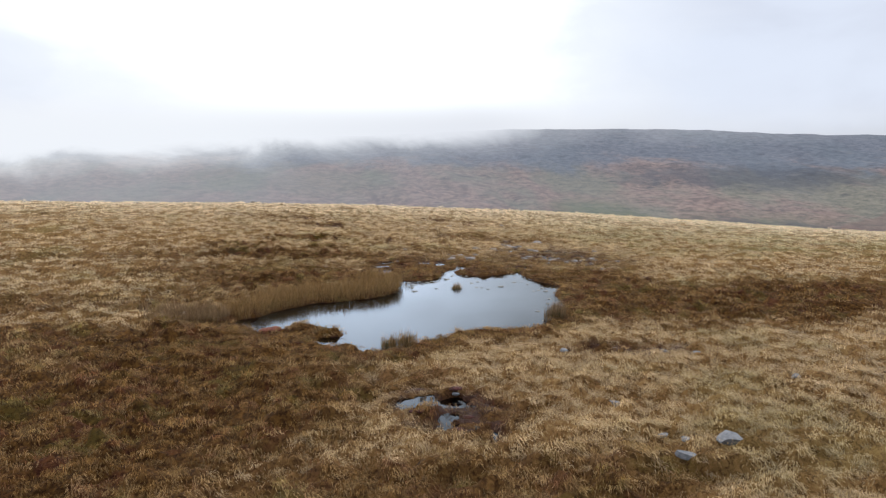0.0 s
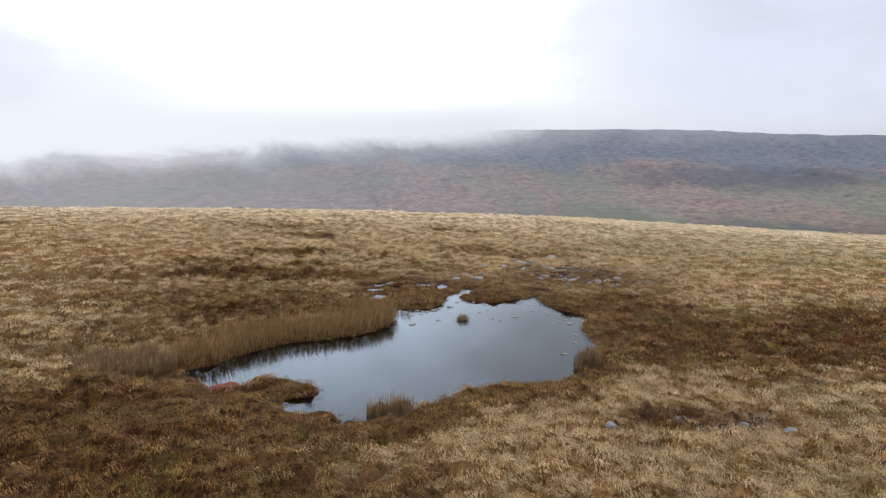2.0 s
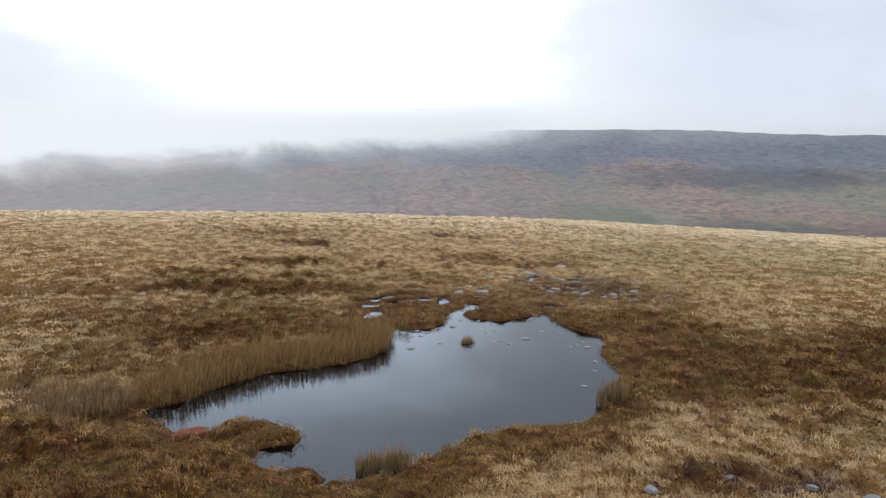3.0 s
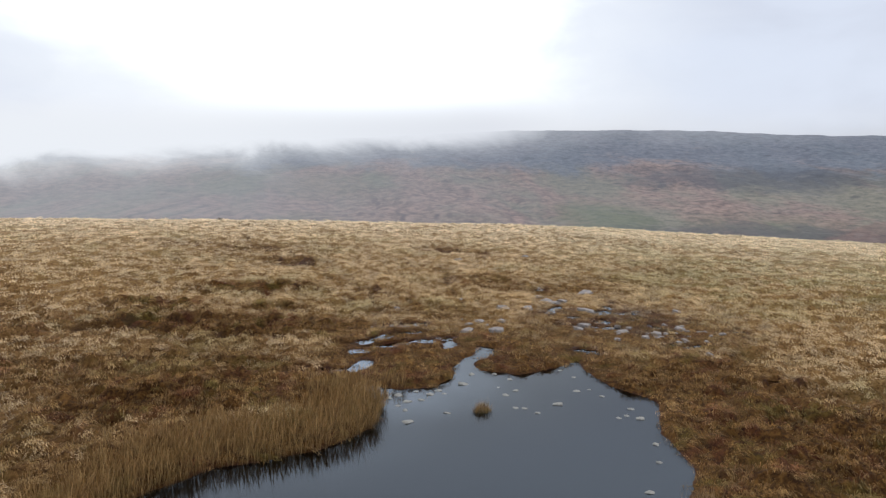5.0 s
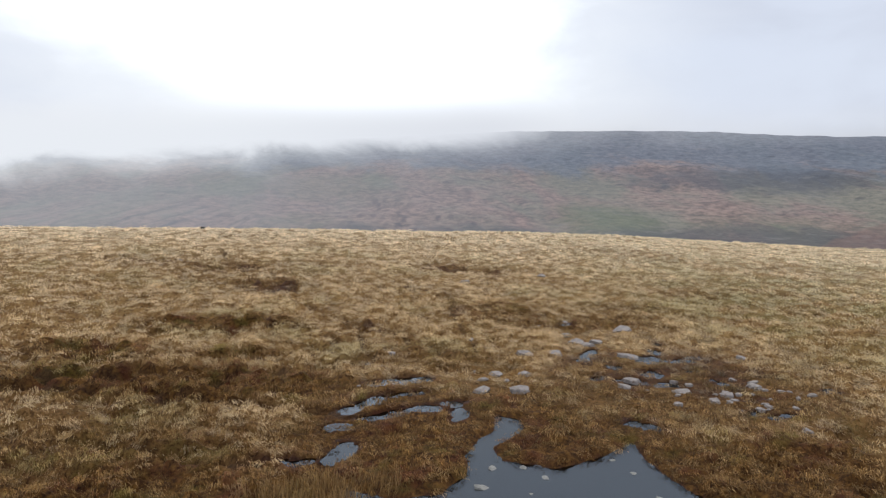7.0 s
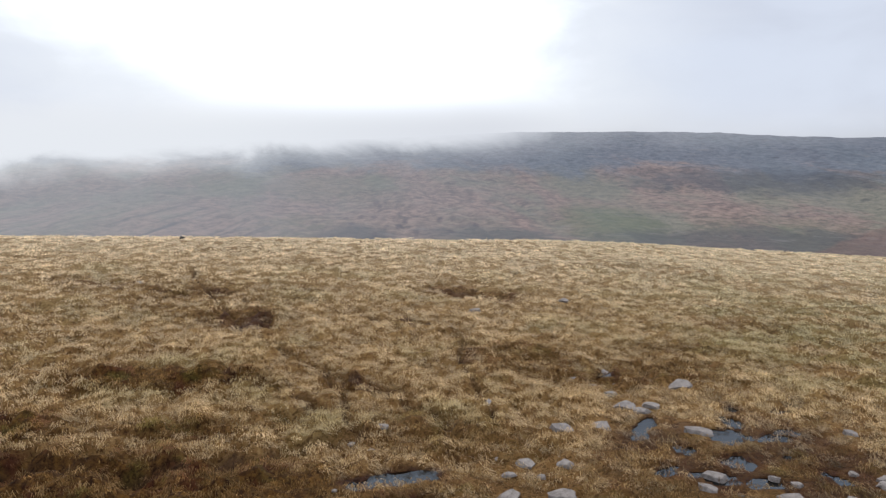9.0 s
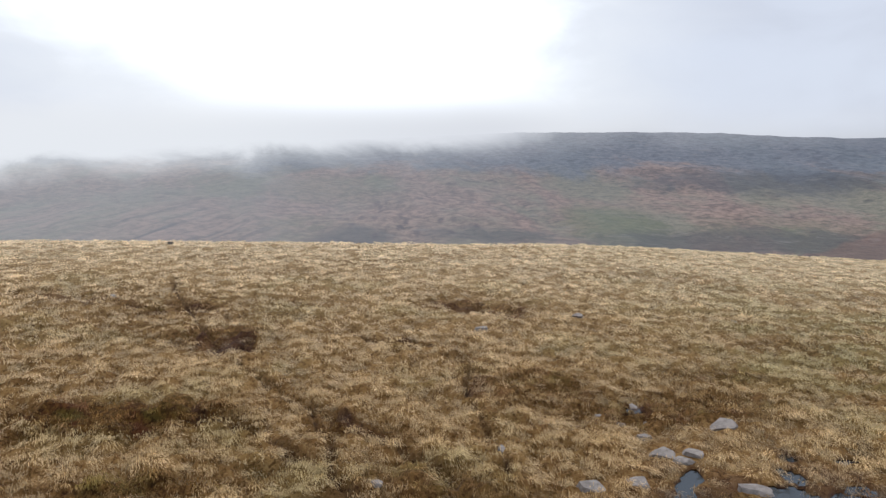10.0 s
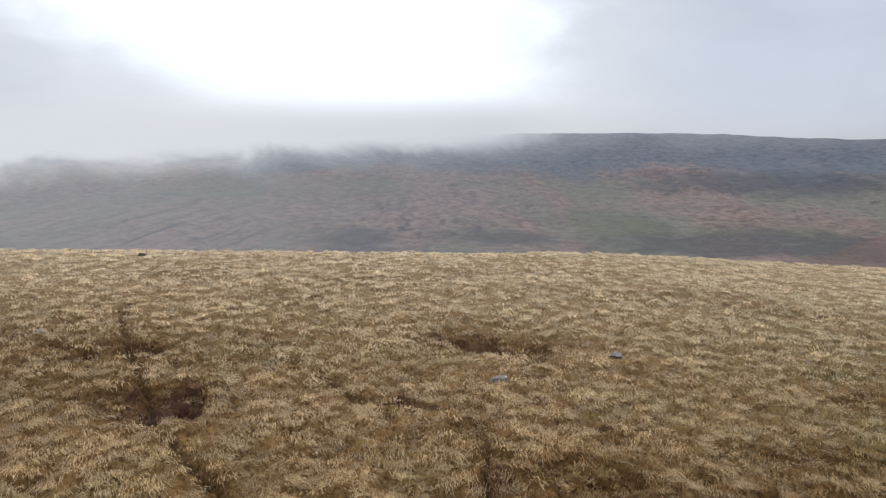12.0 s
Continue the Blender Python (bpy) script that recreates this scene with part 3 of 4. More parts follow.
def make_stone_material(name, a, c, fleck=(0.23, 0.225, 0.22), rough=0.8):
    m, t, b = material(name)
    co = object_coord(t)
    info = t.nodes.new("ShaderNodeObjectInfo")
    n1 = noise_tex(t, co, 3.0, 5, 0.65)
    n2 = noise_tex(t, co, 22.0, 4, 0.7)
    col = mix(t, ramp(t, n1, 0.35, 0.65), a, c)
    col = mix(t, ramp(t, n2, 0.55, 0.7, 0, 0.5), col, fleck)
    col = mix(t, math_node(t, "MULTIPLY", info.outputs["Random"], 0.3), col, c)
    t.links.new(col, b.inputs["Base Color"])
    b.inputs["Roughness"].default_value = rough
    b.inputs["Specular IOR Level"].default_value = 0.2
    bump(t, n2, 0.5, 0.02, b)
    return m


def make_water(name, tint, clearness):
    """Still peaty water: a mirror by Fresnel over a dark see-through body."""
    m, t, b = material(name)
    t.nodes.remove(b)
    co = object_coord(t)
    gloss = node(t, "ShaderNodeBsdfGlossy", Color=(0.89, 0.95, 1.0, 1), Roughness=0.0)
    body = node(t, "ShaderNodeBsdfTransparent", Color=(*[clearness * c for c in tint], 1))
    fres = node(t, "ShaderNodeFresnel", IOR=1.46)
    top = t.nodes.new("ShaderNodeMixShader")
    t.links.new(fres.outputs[0], top.inputs[0])
    t.links.new(body.outputs[0], top.inputs[1])
    t.links.new(gloss.outputs[0], top.inputs[2])
    t.links.new(top.outputs[0], t.nodes["Material Output"].inputs[0])
    return m


def make_cloud_material():
    """Glowing sheet for the hill's cloud: painted haze below, thick above a sloping base."""
    m, t, b = material("low_cloud")
    t.nodes.remove(b)
    co = object_coord(t)
    sep = t.nodes.new("ShaderNodeSeparateXYZ")
    t.links.new(co, sep.inputs[0])
    x, y, z = sep.outputs
    n = noise_tex(t, co, 0.012, 6, 0.6, 0.5, (1, 1, 1.8))
    # height above the base of the cloud, which climbs to the east
    base = math_node(t, "ADD", math_node(t, "MULTIPLY", x, 0.065), 4.5)
    above = math_node(t, "SUBTRACT", math_node(t, "ADD", z, math_node(t, "MULTIPLY", math_node(t, "SUBTRACT", n, 0.5), 34.0)), base)
    thick = math_node(t, "MULTIPLY", ramp(t, above, -14.0, 16.0), ramp(t, x, 135.0, 30.0))
    # haze painted as glow below it, thinning to the east and downhill
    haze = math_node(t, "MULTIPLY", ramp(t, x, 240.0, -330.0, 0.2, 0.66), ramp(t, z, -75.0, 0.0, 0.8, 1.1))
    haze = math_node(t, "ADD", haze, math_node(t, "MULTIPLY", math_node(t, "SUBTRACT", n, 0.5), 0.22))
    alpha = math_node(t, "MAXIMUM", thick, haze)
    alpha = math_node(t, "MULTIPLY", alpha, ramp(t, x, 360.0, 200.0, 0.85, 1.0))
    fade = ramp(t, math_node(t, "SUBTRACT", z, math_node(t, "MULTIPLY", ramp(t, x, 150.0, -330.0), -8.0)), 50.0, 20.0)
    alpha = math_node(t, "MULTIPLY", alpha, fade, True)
    haze_glow = mix(t, ramp(t, x, 150.0, -300.0), (0.275, 0.31, 0.385), (0.37, 0.395, 0.445))
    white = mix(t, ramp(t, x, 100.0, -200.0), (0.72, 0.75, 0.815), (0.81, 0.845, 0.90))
    glow = mix(t, ramp(t, above, -14.0, 12.0), haze_glow, white)
    em = node(t, "ShaderNodeEmission", Strength=1.0)
    t.links.new(glow, em.inputs[0])
    tr = t.nodes.new("ShaderNodeBsdfTransparent")
    mx = t.nodes.new("ShaderNodeMixShader")
    t.links.new(alpha, mx.inputs[0])
    t.links.new(tr.outputs[0], mx.inputs[1])
    t.links.new(em.outputs[0], mx.inputs[2])
    t.links.new(mx.outputs[0], t.nodes["Material Output"].inputs[0])
    return m


M_GROUND, M_HILL = make_ground_material(), make_hill_material()
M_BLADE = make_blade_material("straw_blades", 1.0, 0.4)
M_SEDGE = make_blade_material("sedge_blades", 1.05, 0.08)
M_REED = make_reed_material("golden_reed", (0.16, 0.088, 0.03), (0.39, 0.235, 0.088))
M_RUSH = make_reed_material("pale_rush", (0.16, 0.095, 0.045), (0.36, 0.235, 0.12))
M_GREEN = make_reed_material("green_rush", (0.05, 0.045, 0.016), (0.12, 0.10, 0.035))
M_STONE = make_stone_material("grey_stone", (0.13, 0.113, 0.103), (0.24, 0.21, 0.192), (0.30, 0.27, 0.25), 0.9)
M_SLAB = make_stone_material("blue_grey_slab", (0.11, 0.112, 0.118), (0.20, 0.203, 0.212), (0.25, 0.25, 0.255), 0.85)
M_SUNK = make_stone_material("silted_stone", (0.13, 0.127, 0.115), (0.23, 0.222, 0.20), (0.27, 0.26, 0.24))
M_ROCK = make_stone_material("dark_rock", (0.03, 0.026, 0.024), (0.06, 0.052, 0.045), (0.07, 0.06, 0.05))
M_POND = make_water("pond_water", (0.66, 0.62, 0.54), 0.12)
M_POOL = make_water("pool_water", (0.7, 0.62, 0.5), 0.12)
M_CLOUD = make_cloud_material()


# ---------------------------------------------------------------- mesh tools
def fast_mesh(name, verts, faces, mats, attrs=None, smooth_faces=True, face_mat=None):
    """A mesh from numpy arrays; all faces have as many corners."""
    me = bpy.data.meshes.new(name)
    nv, (nf, k) = len(verts), faces.shape
    me.vertices.add(nv)
    me.vertices.foreach_set("co", np.asarray(verts, np.float32).ravel())
    me.loops.add(nf * k)
    me.loops.foreach_set("vertex_index", faces.astype(np.int32).ravel())
    me.polygons.add(nf)
    me.polygons.foreach_set("loop_start", np.arange(0, nf * k, k, dtype=np.int32))
    me.polygons.foreach_set("loop_total", np.full(nf, k, np.int32))
    for m in mats:
        me.materials.append(m)
    if face_mat is not None:
        me.polygons.foreach_set("material_index", face_mat.astype(np.int32))
    me.polygons.foreach_set("use_smooth", np.full(nf, smooth_faces))
    for key, values in (attrs or {}).items():
        me.attributes.new(key, "FLOAT", "POINT").data.foreach_set("value", np.asarray(values, np.float32))
    me.update(calc_edges=True)
    me.validate()
    return me


def part(name, bm, mat, parent=None, label=""):
    me = bpy.data.meshes.new(name)
    bm.to_mesh(me)
    bm.free()
    me.materials.append(mat)
    ob = new(name, me)
    if parent:
        ob.parent = parent
    if label:
        ob["label"] = label
    return ob


def spaced(lo, hi, step, far_lo, far_hi, growth):
    """Even steps from lo to hi, then ever longer ones out to the far ends."""
    mid = np.arange(lo, hi, step)
    up, s, v = [], step, mid[-1]
    while v < far_hi:
        s = min(s * growth, 15 if v < 1500 else 80)
        v += s
        up.append(v)
    down, s, v = [], step, lo
    while v > far_lo:
        s = min(s * growth, 20 if v > -1100 else 90)
        v -= s
        down.append(v)
    return np.concatenate([down[::-1], mid, up])


# ---------------------------------------------------------------- ground
def build_ground():
    xs = spaced(-16, 16, 0.18, -1900, 1900, 1.05)
    ys = spaced(15, 82, 0.18, -400, 2700, 1.04)
    gx, gy = np.meshgrid(xs, ys)
    x, y = gx.ravel(), gy.ravel()
    z, sedge, peat, way, d, pool = relief(x, y)
    nx, ny = len(xs), len(ys)
    i = (np.arange(ny - 1)[:, None] * nx + np.arange(nx - 1)[None, :]).ravel()
    faces = np.stack([i, i + 1, i + nx + 1, i + nx], 1)
    hill = y[faces[:, 0]] > 200
    me = fast_mesh("ground", np.stack([x, y, z], 1), faces, [M_GROUND, M_HILL], {"sedge": sedge, "peat": peat, "way": way}, True, hill)
    ob = new("ground", me)
    tagged(ob, "rolling moorland of straw grass and brown sedge before a heather hill", "ground", kind="structure")


build_ground()


def build_pond():
    """Level water in small cells that reach a little under the bank."""
    step = 0.3
    xs, ys = np.arange(-10.5, 10.0, step), np.arange(29.0, 54.0, step)
    gx, gy = np.meshgrid(xs, ys)
    nx = len(xs)
    i = (np.arange(len(ys) - 1)[:, None] * nx + np.arange(nx - 1)[None, :]).ravel()
    wet = outline_distance(gx.ravel()[i] + step / 2, gy.ravel()[i] + step / 2, SHORE) < 0.75
    i = i[wet]
    v = np.stack([gx.ravel(), gy.ravel(), np.zeros(gx.size)], 1)
    used, faces = np.unique(np.stack([i, i + 1, i + nx + 1, i + nx], 1), return_inverse=True)
    ob = new("water", fast_mesh("water", v[used], faces.reshape(-1, 4), [M_POND]))
    tagged(ob, "still dark peaty pond reflecting the overcast sky", "water", kind="structure")


build_pond()


def build_pools():
    for cx, cy, rx, ry, turn in POOLS:
        if cy < 30 or oval(cx, cy, 9.6, 55.6, 5.2, 5.9, -20) < 1:
            continue        # these lie in the bogs' own water
        bm = bmesh.new()
        ring = []
        for k in range(20):
            a = math.tau * k / 20
            ring.append(bm.verts.new((rx * 1.3 * math.cos(a), ry * 1.3 * math.sin(a), 0)))
        bm.faces.new(ring)
        ob = part("bog_pool", bm, M_POOL)
        ob.matrix_world = pose(cx, cy, pool_level(cx, cy), 0, 0, turn)
        tagged(ob, "small shallow bog pool among brown moss and peat", "pool", group="bog pools")


build_pools()


# ---------------------------------------------------------------- sky side
def build_cloud():
    nx, nz = 60, 20
    gx, gz = np.meshgrid(np.linspace(-1300, 1300, nx), np.linspace(-130, 125, nz))
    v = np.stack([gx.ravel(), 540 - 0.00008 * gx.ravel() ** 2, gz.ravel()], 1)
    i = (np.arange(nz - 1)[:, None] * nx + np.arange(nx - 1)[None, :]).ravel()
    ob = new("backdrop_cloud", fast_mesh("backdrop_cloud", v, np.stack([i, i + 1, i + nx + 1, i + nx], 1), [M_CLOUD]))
    tagged(ob, "low pale cloud and mist hanging over the far hill", "cloud", kind="structure")


build_cloud()


# ---------------------------------------------------------------- stones
def stone_mesh(seed, flat=0.4):
    """A weathered block: flattened, chipped by planes and roughened."""
    r = random.Random(seed)
    bm = bmesh.new()
    bmesh.ops.create_icosphere(bm, subdivisions=3, radius=1.0)
    cuts = []
    for k in range(6):
        a, e = math.tau * (k + r.uniform(-0.35, 0.35)) / 6, r.uniform(-0.1, 0.35)
        cuts.append((Vector((math.cos(a) * math.cos(e), math.sin(a) * math.cos(e), math.sin(e))), r.uniform(0.42, 0.75)))
    cuts.append((Vector((r.uniform(-0.22, 0.22), r.uniform(-0.22, 0.1), 1)).normalized(), 0.42))
    cuts.append((Vector((r.uniform(-0.5, 0.5), r.uniform(-0.5, 0.5), 1)).normalized(), 0.5))
    for v in bm.verts:
        for nrm, off in cuts:
            over = v.co.dot(nrm) - off
            if over > 0:
                v.co -= nrm * over
        v.co += v.co.normalized() * 0.03 * noise.noise(v.co * 2.5 + Vector((seed * 7.3, 0, 0)))
        v.co.z *= flat
    me = bpy.data.meshes.new("stone")
    bm.to_mesh(me)
    bm.free()
    me.materials.append(M_STONE)
    return me


STONE_SHAPES = [stone_mesh(k, 0.32 + 0.05 * (k % 4)) for k in range(8)]


FOOTPRINTS = []


def stone(cx, cy, rx, ry, turn, label, group, mat=None, rise=0.0, name="stone"):
    me = STONE_SHAPES[int(abs(cx * 13 + cy * 7)) % 8]
    if mat:
        key = me.name + mat.name
        me = bpy.data.meshes.get(key) or me.copy()
        me.name = key
        me.materials[0] = mat
    ob = new(name, me)
    ring = np.linspace(0, math.tau, 9)[:8]
    z = float(np.median(relief(cx + rx * np.cos(ring), cy + ry * np.sin(ring))[0])) + rise if name != "sunken_stone" else rise
    FOOTPRINTS.append((cx, cy, rx, ry, turn))
    ob.matrix_world = pose(cx, cy, z, 8 * math.sin(cx * 5), 8 * math.cos(cy * 5), turn) @ Matrix.Diagonal((0.85 * rx, 0.85 * ry, 0.42 * (rx + ry), 1))
    tagged(ob, label, "stone", group=group)


NEAR_STONES = [(5.9, 23.8, 0.4, 0.32, 10), (7.75, 20.1, 0.6, 0.46, 30), (6.75, 20.2, 0.22, 0.2, 0), (6.35, 20.8, 0.3, 0.12, 10), (6.3, 18.9, 0.45, 0.2, -10),
               (11.6, 24.4, 0.2, 0.24, 0), (6.4, 28.0, 0.28, 0.24, 0), (10.4, 29.2, 0.3, 0.26, 0), (5.5, 29.8, 0.25, 0.24, 0), (7.8, 30.8, 0.22, 0.15, 0), (9.5, 30.1, 0.25, 0.18, 0),
               (2.6, 21.35, 0.16, 0.12, 0), (1.2, 24.9, 0.2, 0.12, 0)]
for row in NEAR_STONES:
    stone(*row, "pale grey slab of stone sunk in straw grass", "stones in the grass", M_SLAB, 0.09)
BOG_STONES = [(9.1, 62.2, 0.62, 0.5, 10), (6.5, 60.1, 0.5, 0.45, 0), (7.4, 60.1, 0.5, 0.35, 0), (5.2, 58.2, 0.48, 0.42, 20), (3.9, 57.7, 0.5, 0.45, 0), (3.5, 55.6, 0.52, 0.4, 10),
              (3.1, 53.6, 0.6, 0.4, 15), (13.1, 57.9, 0.35, 0.3, 0), (7.6, 54.9, 0.5, 0.3, -30), (7.1, 54.2, 0.42, 0.28, -15), (8.2, 57.9, 0.8, 0.4, 10), (12.1, 54.4, 0.4, 0.3, 0),
              (9.1, 53.6, 0.42, 0.3, 0), (10.6, 53.4, 0.4, 0.25, 0), (2.5, 55.6, 0.32, 0.45, 20), (1.8, 53.5, 0.45, 0.36, 40)]
BOG_PEBBLES = [(1.75, 60.3, 0.22, 0.34, 0), (-1.8, 58.1, 0.34, 0.24, 0), (-2.0, 56.3, 0.22, 0.16, 20), (1.6, 56.0, 0.2, 0.3, 0), (-2.7, 57.1, 0.25, 0.2, 0), (-2.7, 53.6, 0.16, 0.12, 0),
               (-0.1, 61.1, 0.14, 0.1, 0), (6.9, 59.6, 0.6, 0.28, 10), (12.0, 54.5, 0.3, 0.22, 0), (10.4, 52.6, 0.26, 0.2, 0), (11.9, 50.2, 0.35, 0.22, 0), (1.9, 54.8, 0.35, 0.2, 0),
               (2.8, 54.8, 0.2, 0.2, 0), (6.8, 64.3, 0.4, 0.3, 0), (5.3, 63.2, 0.3, 0.2, 0), (6.0, 62.9, 0.28, 0.2, 20), (6.9, 63.0, 0.25, 0.18, 0), (6.3, 61.3, 0.42, 0.24, 10)]
for cx, cy, rx, ry, turn in BOG_STONES:
    stone(cx, cy, 1.25 * rx, 1.2 * ry, turn, "flat pale grey stone slab among wet moss", "stones in the bog", None, 0.03)
for row in BOG_PEBBLES:
    stone(*row, "small pale stone lying in boggy grass", "stones in the bog", None, 0.04)
scatter = random.Random(5)
for k in range(34):
    a, r = scatter.uniform(0, math.tau), math.sqrt(scatter.uniform(0, 1))
    size = scatter.uniform(0.12, 0.34)
    stone(10.6 + 3.3 * r * math.cos(a), 53.6 + 1.8 * r * math.sin(a), size, size * scatter.uniform(0.6, 0.9), scatter.uniform(0, 180),
          "small grey stone lying on wet peat", "stones in the bog", None, 0.03)
for k in range(7):
    u = scatter.uniform(-1, 1)
    stone(1.2 + 1.2 * u + scatter.uniform(-0.4, 0.4), 23.2 - 1.6 * u + scatter.uniform(-0.3, 0.3), scatter.uniform(0.14, 0.28), scatter.uniform(0.1, 0.2), scatter.uniform(0, 180),
          "dark clod of peat in a bog pool", "peat clods", M_ROCK, 0.02, "peat_clod")
stone(-11.3, 36.2, 0.45, 0.3, 10, "pale stone half hidden among dry rushes", "stones in the grass", None, 0.08)
FAR_STONES = [(7.8, 79.5, 0.55, 0.5, 0), (16.9, 79.8, 0.45, 0.35, 0), (2.0, 74.5, 0.7, 0.4, 20), (5.5, 70.0, 0.3, 0.25, 0), (-18.4, 78.8, 0.6, 0.4, 0)]
for row in FAR_STONES:
    stone(*row, "weathered grey stone lying in straw grass", "stones on the moor", None, 0.02)
stone(-26.8, 109.2, 0.6, 0.5, 0, "dark lone boulder on the brow of the moor", "stones on the moor", M_ROCK, 0.3, "boulder")
stone(-7.3, 34.85, 0.32, 0.22, 0, "black peaty stone at the pond's edge", "stones on the moor", M_ROCK, 0.0)
SUNK_A = [(-1.3, 45.1, 0.2, 0.14, 0), (-1.0, 45.4, 0.25, 0.2, 0), (-0.7, 44.8, 0.26, 0.16, 30), (-0.4, 45.8, 0.16, 0.14, 0), (-0.7, 44.0, 0.18, 0.12, 0), (0.4, 45.9, 0.2, 0.14, 0),
          (-0.2, 45.0, 0.2, 0.15, 0), (0.1, 45.5, 0.24, 0.18, 20), (-1.0, 44.4, 0.16, 0.12, 0), (0.6, 45.6, 0.14, 0.1, 0), (0.7, 43.8, 0.2, 0.1, -20), (1.7, 47.7, 0.2, 0.2, 0), (1.3, 46.6, 0.34, 0.2, 0), (2.6, 47.8, 0.18, 0.16, 0), (3.2, 46.0, 0.18, 0.15, 0),
          (2.8, 45.5, 0.24, 0.12, 0), (3.1, 47.2, 0.22, 0.12, -30), (-0.6, 43.0, 0.3, 0.2, 20), (3.0, 44.3, 0.16, 0.12, 0)]
SUNK_B = [(3.3, 44.3, 0.16, 0.14, 0), (2.6, 46.3, 0.1, 0.08, 0), (4.5, 44.7, 0.3, 0.2, 0), (5.4, 46.0, 0.24, 0.12, 0), (6.2, 45.5, 0.16, 0.14, 0), (3.7, 43.9, 0.16, 0.12, 0),
          (5.6, 47.5, 0.14, 0.12, 0), (6.9, 44.3, 0.2, 0.14, 0), (6.6, 43.7, 0.16, 0.12, 0), (6.3, 43.5, 0.18, 0.1, 0), (7.0, 43.5, 0.24, 0.2, 0), (5.9, 46.2, 0.12, 0.12, 0),
          (5.2, 48.3, 0.16, 0.08, 0), (6.9, 41.5, 0.2, 0.15, 0), (6.6, 40.3, 0.18, 0.12, 0), (5.8, 38.6, 0.2, 0.15, 0)]
# taken to lie under water; raised to the surface so they show
for cx, cy, rx, ry, turn in SUNK_A + SUNK_B:
    stone(cx, cy, 1.25 * rx, 1.25 * ry, turn, "pale silted stone barely breaking the still water", "stones in the water", M_SUNK, -0.012, "sunken_stone")


# ---------------------------------------------------------------- grass
rng = np.random.default_rng(7)


def height_at(x, y):
    return relief(np.atleast_1d(np.asarray(x, float)), np.atleast_1d(np.asarray(y, float)))[0]


def blades(base, lean, height, width, attrs, start=-0.1, tip=(1.2, 1.8)):
    """Bent blades, widest at the knee, two triangles each. base (n,3), lean (n,2) the reach of the tip, sizes (n,)."""
    n = len(base)
    side = np.stack([-lean[:, 1], lean[:, 0]], 1)
    side /= np.maximum(1e-6, np.linalg.norm(side, axis=1))[:, None]
    turn = rng.uniform(-0.9, 0.9, n)
    c, s = np.cos(turn), np.sin(turn)
    side = np.stack([side[:, 0] * c - side[:, 1] * s, side[:, 0] * s + side[:, 1] * c], 1) * width[:, None] * 0.5
    v = np.zeros((n, 4, 3))
    v[:, 0] = base
    v[:, 0, 2] += height * start
    knee = base.copy()
    knee[:, :2] += lean * 0.45
    knee[:, 2] += height
    v[:, 1], v[:, 2] = knee, knee
    v[:, 1, :2] += side
    v[:, 2, :2] -= side
    v[:, 3] = base
    v[:, 3, :2] += lean
    v[:, 3, 2] += height * rng.uniform(*tip, n)
    i = np.arange(n)[:, None] * 4
    f = np.concatenate([i + [0, 1, 2], i + [2, 1, 3]], 1).reshape(-1, 3)
    out = {k: np.repeat(a, 4) for k, a in attrs.items()}
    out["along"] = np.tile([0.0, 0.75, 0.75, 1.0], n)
    return v.reshape(-1, 3), f, out


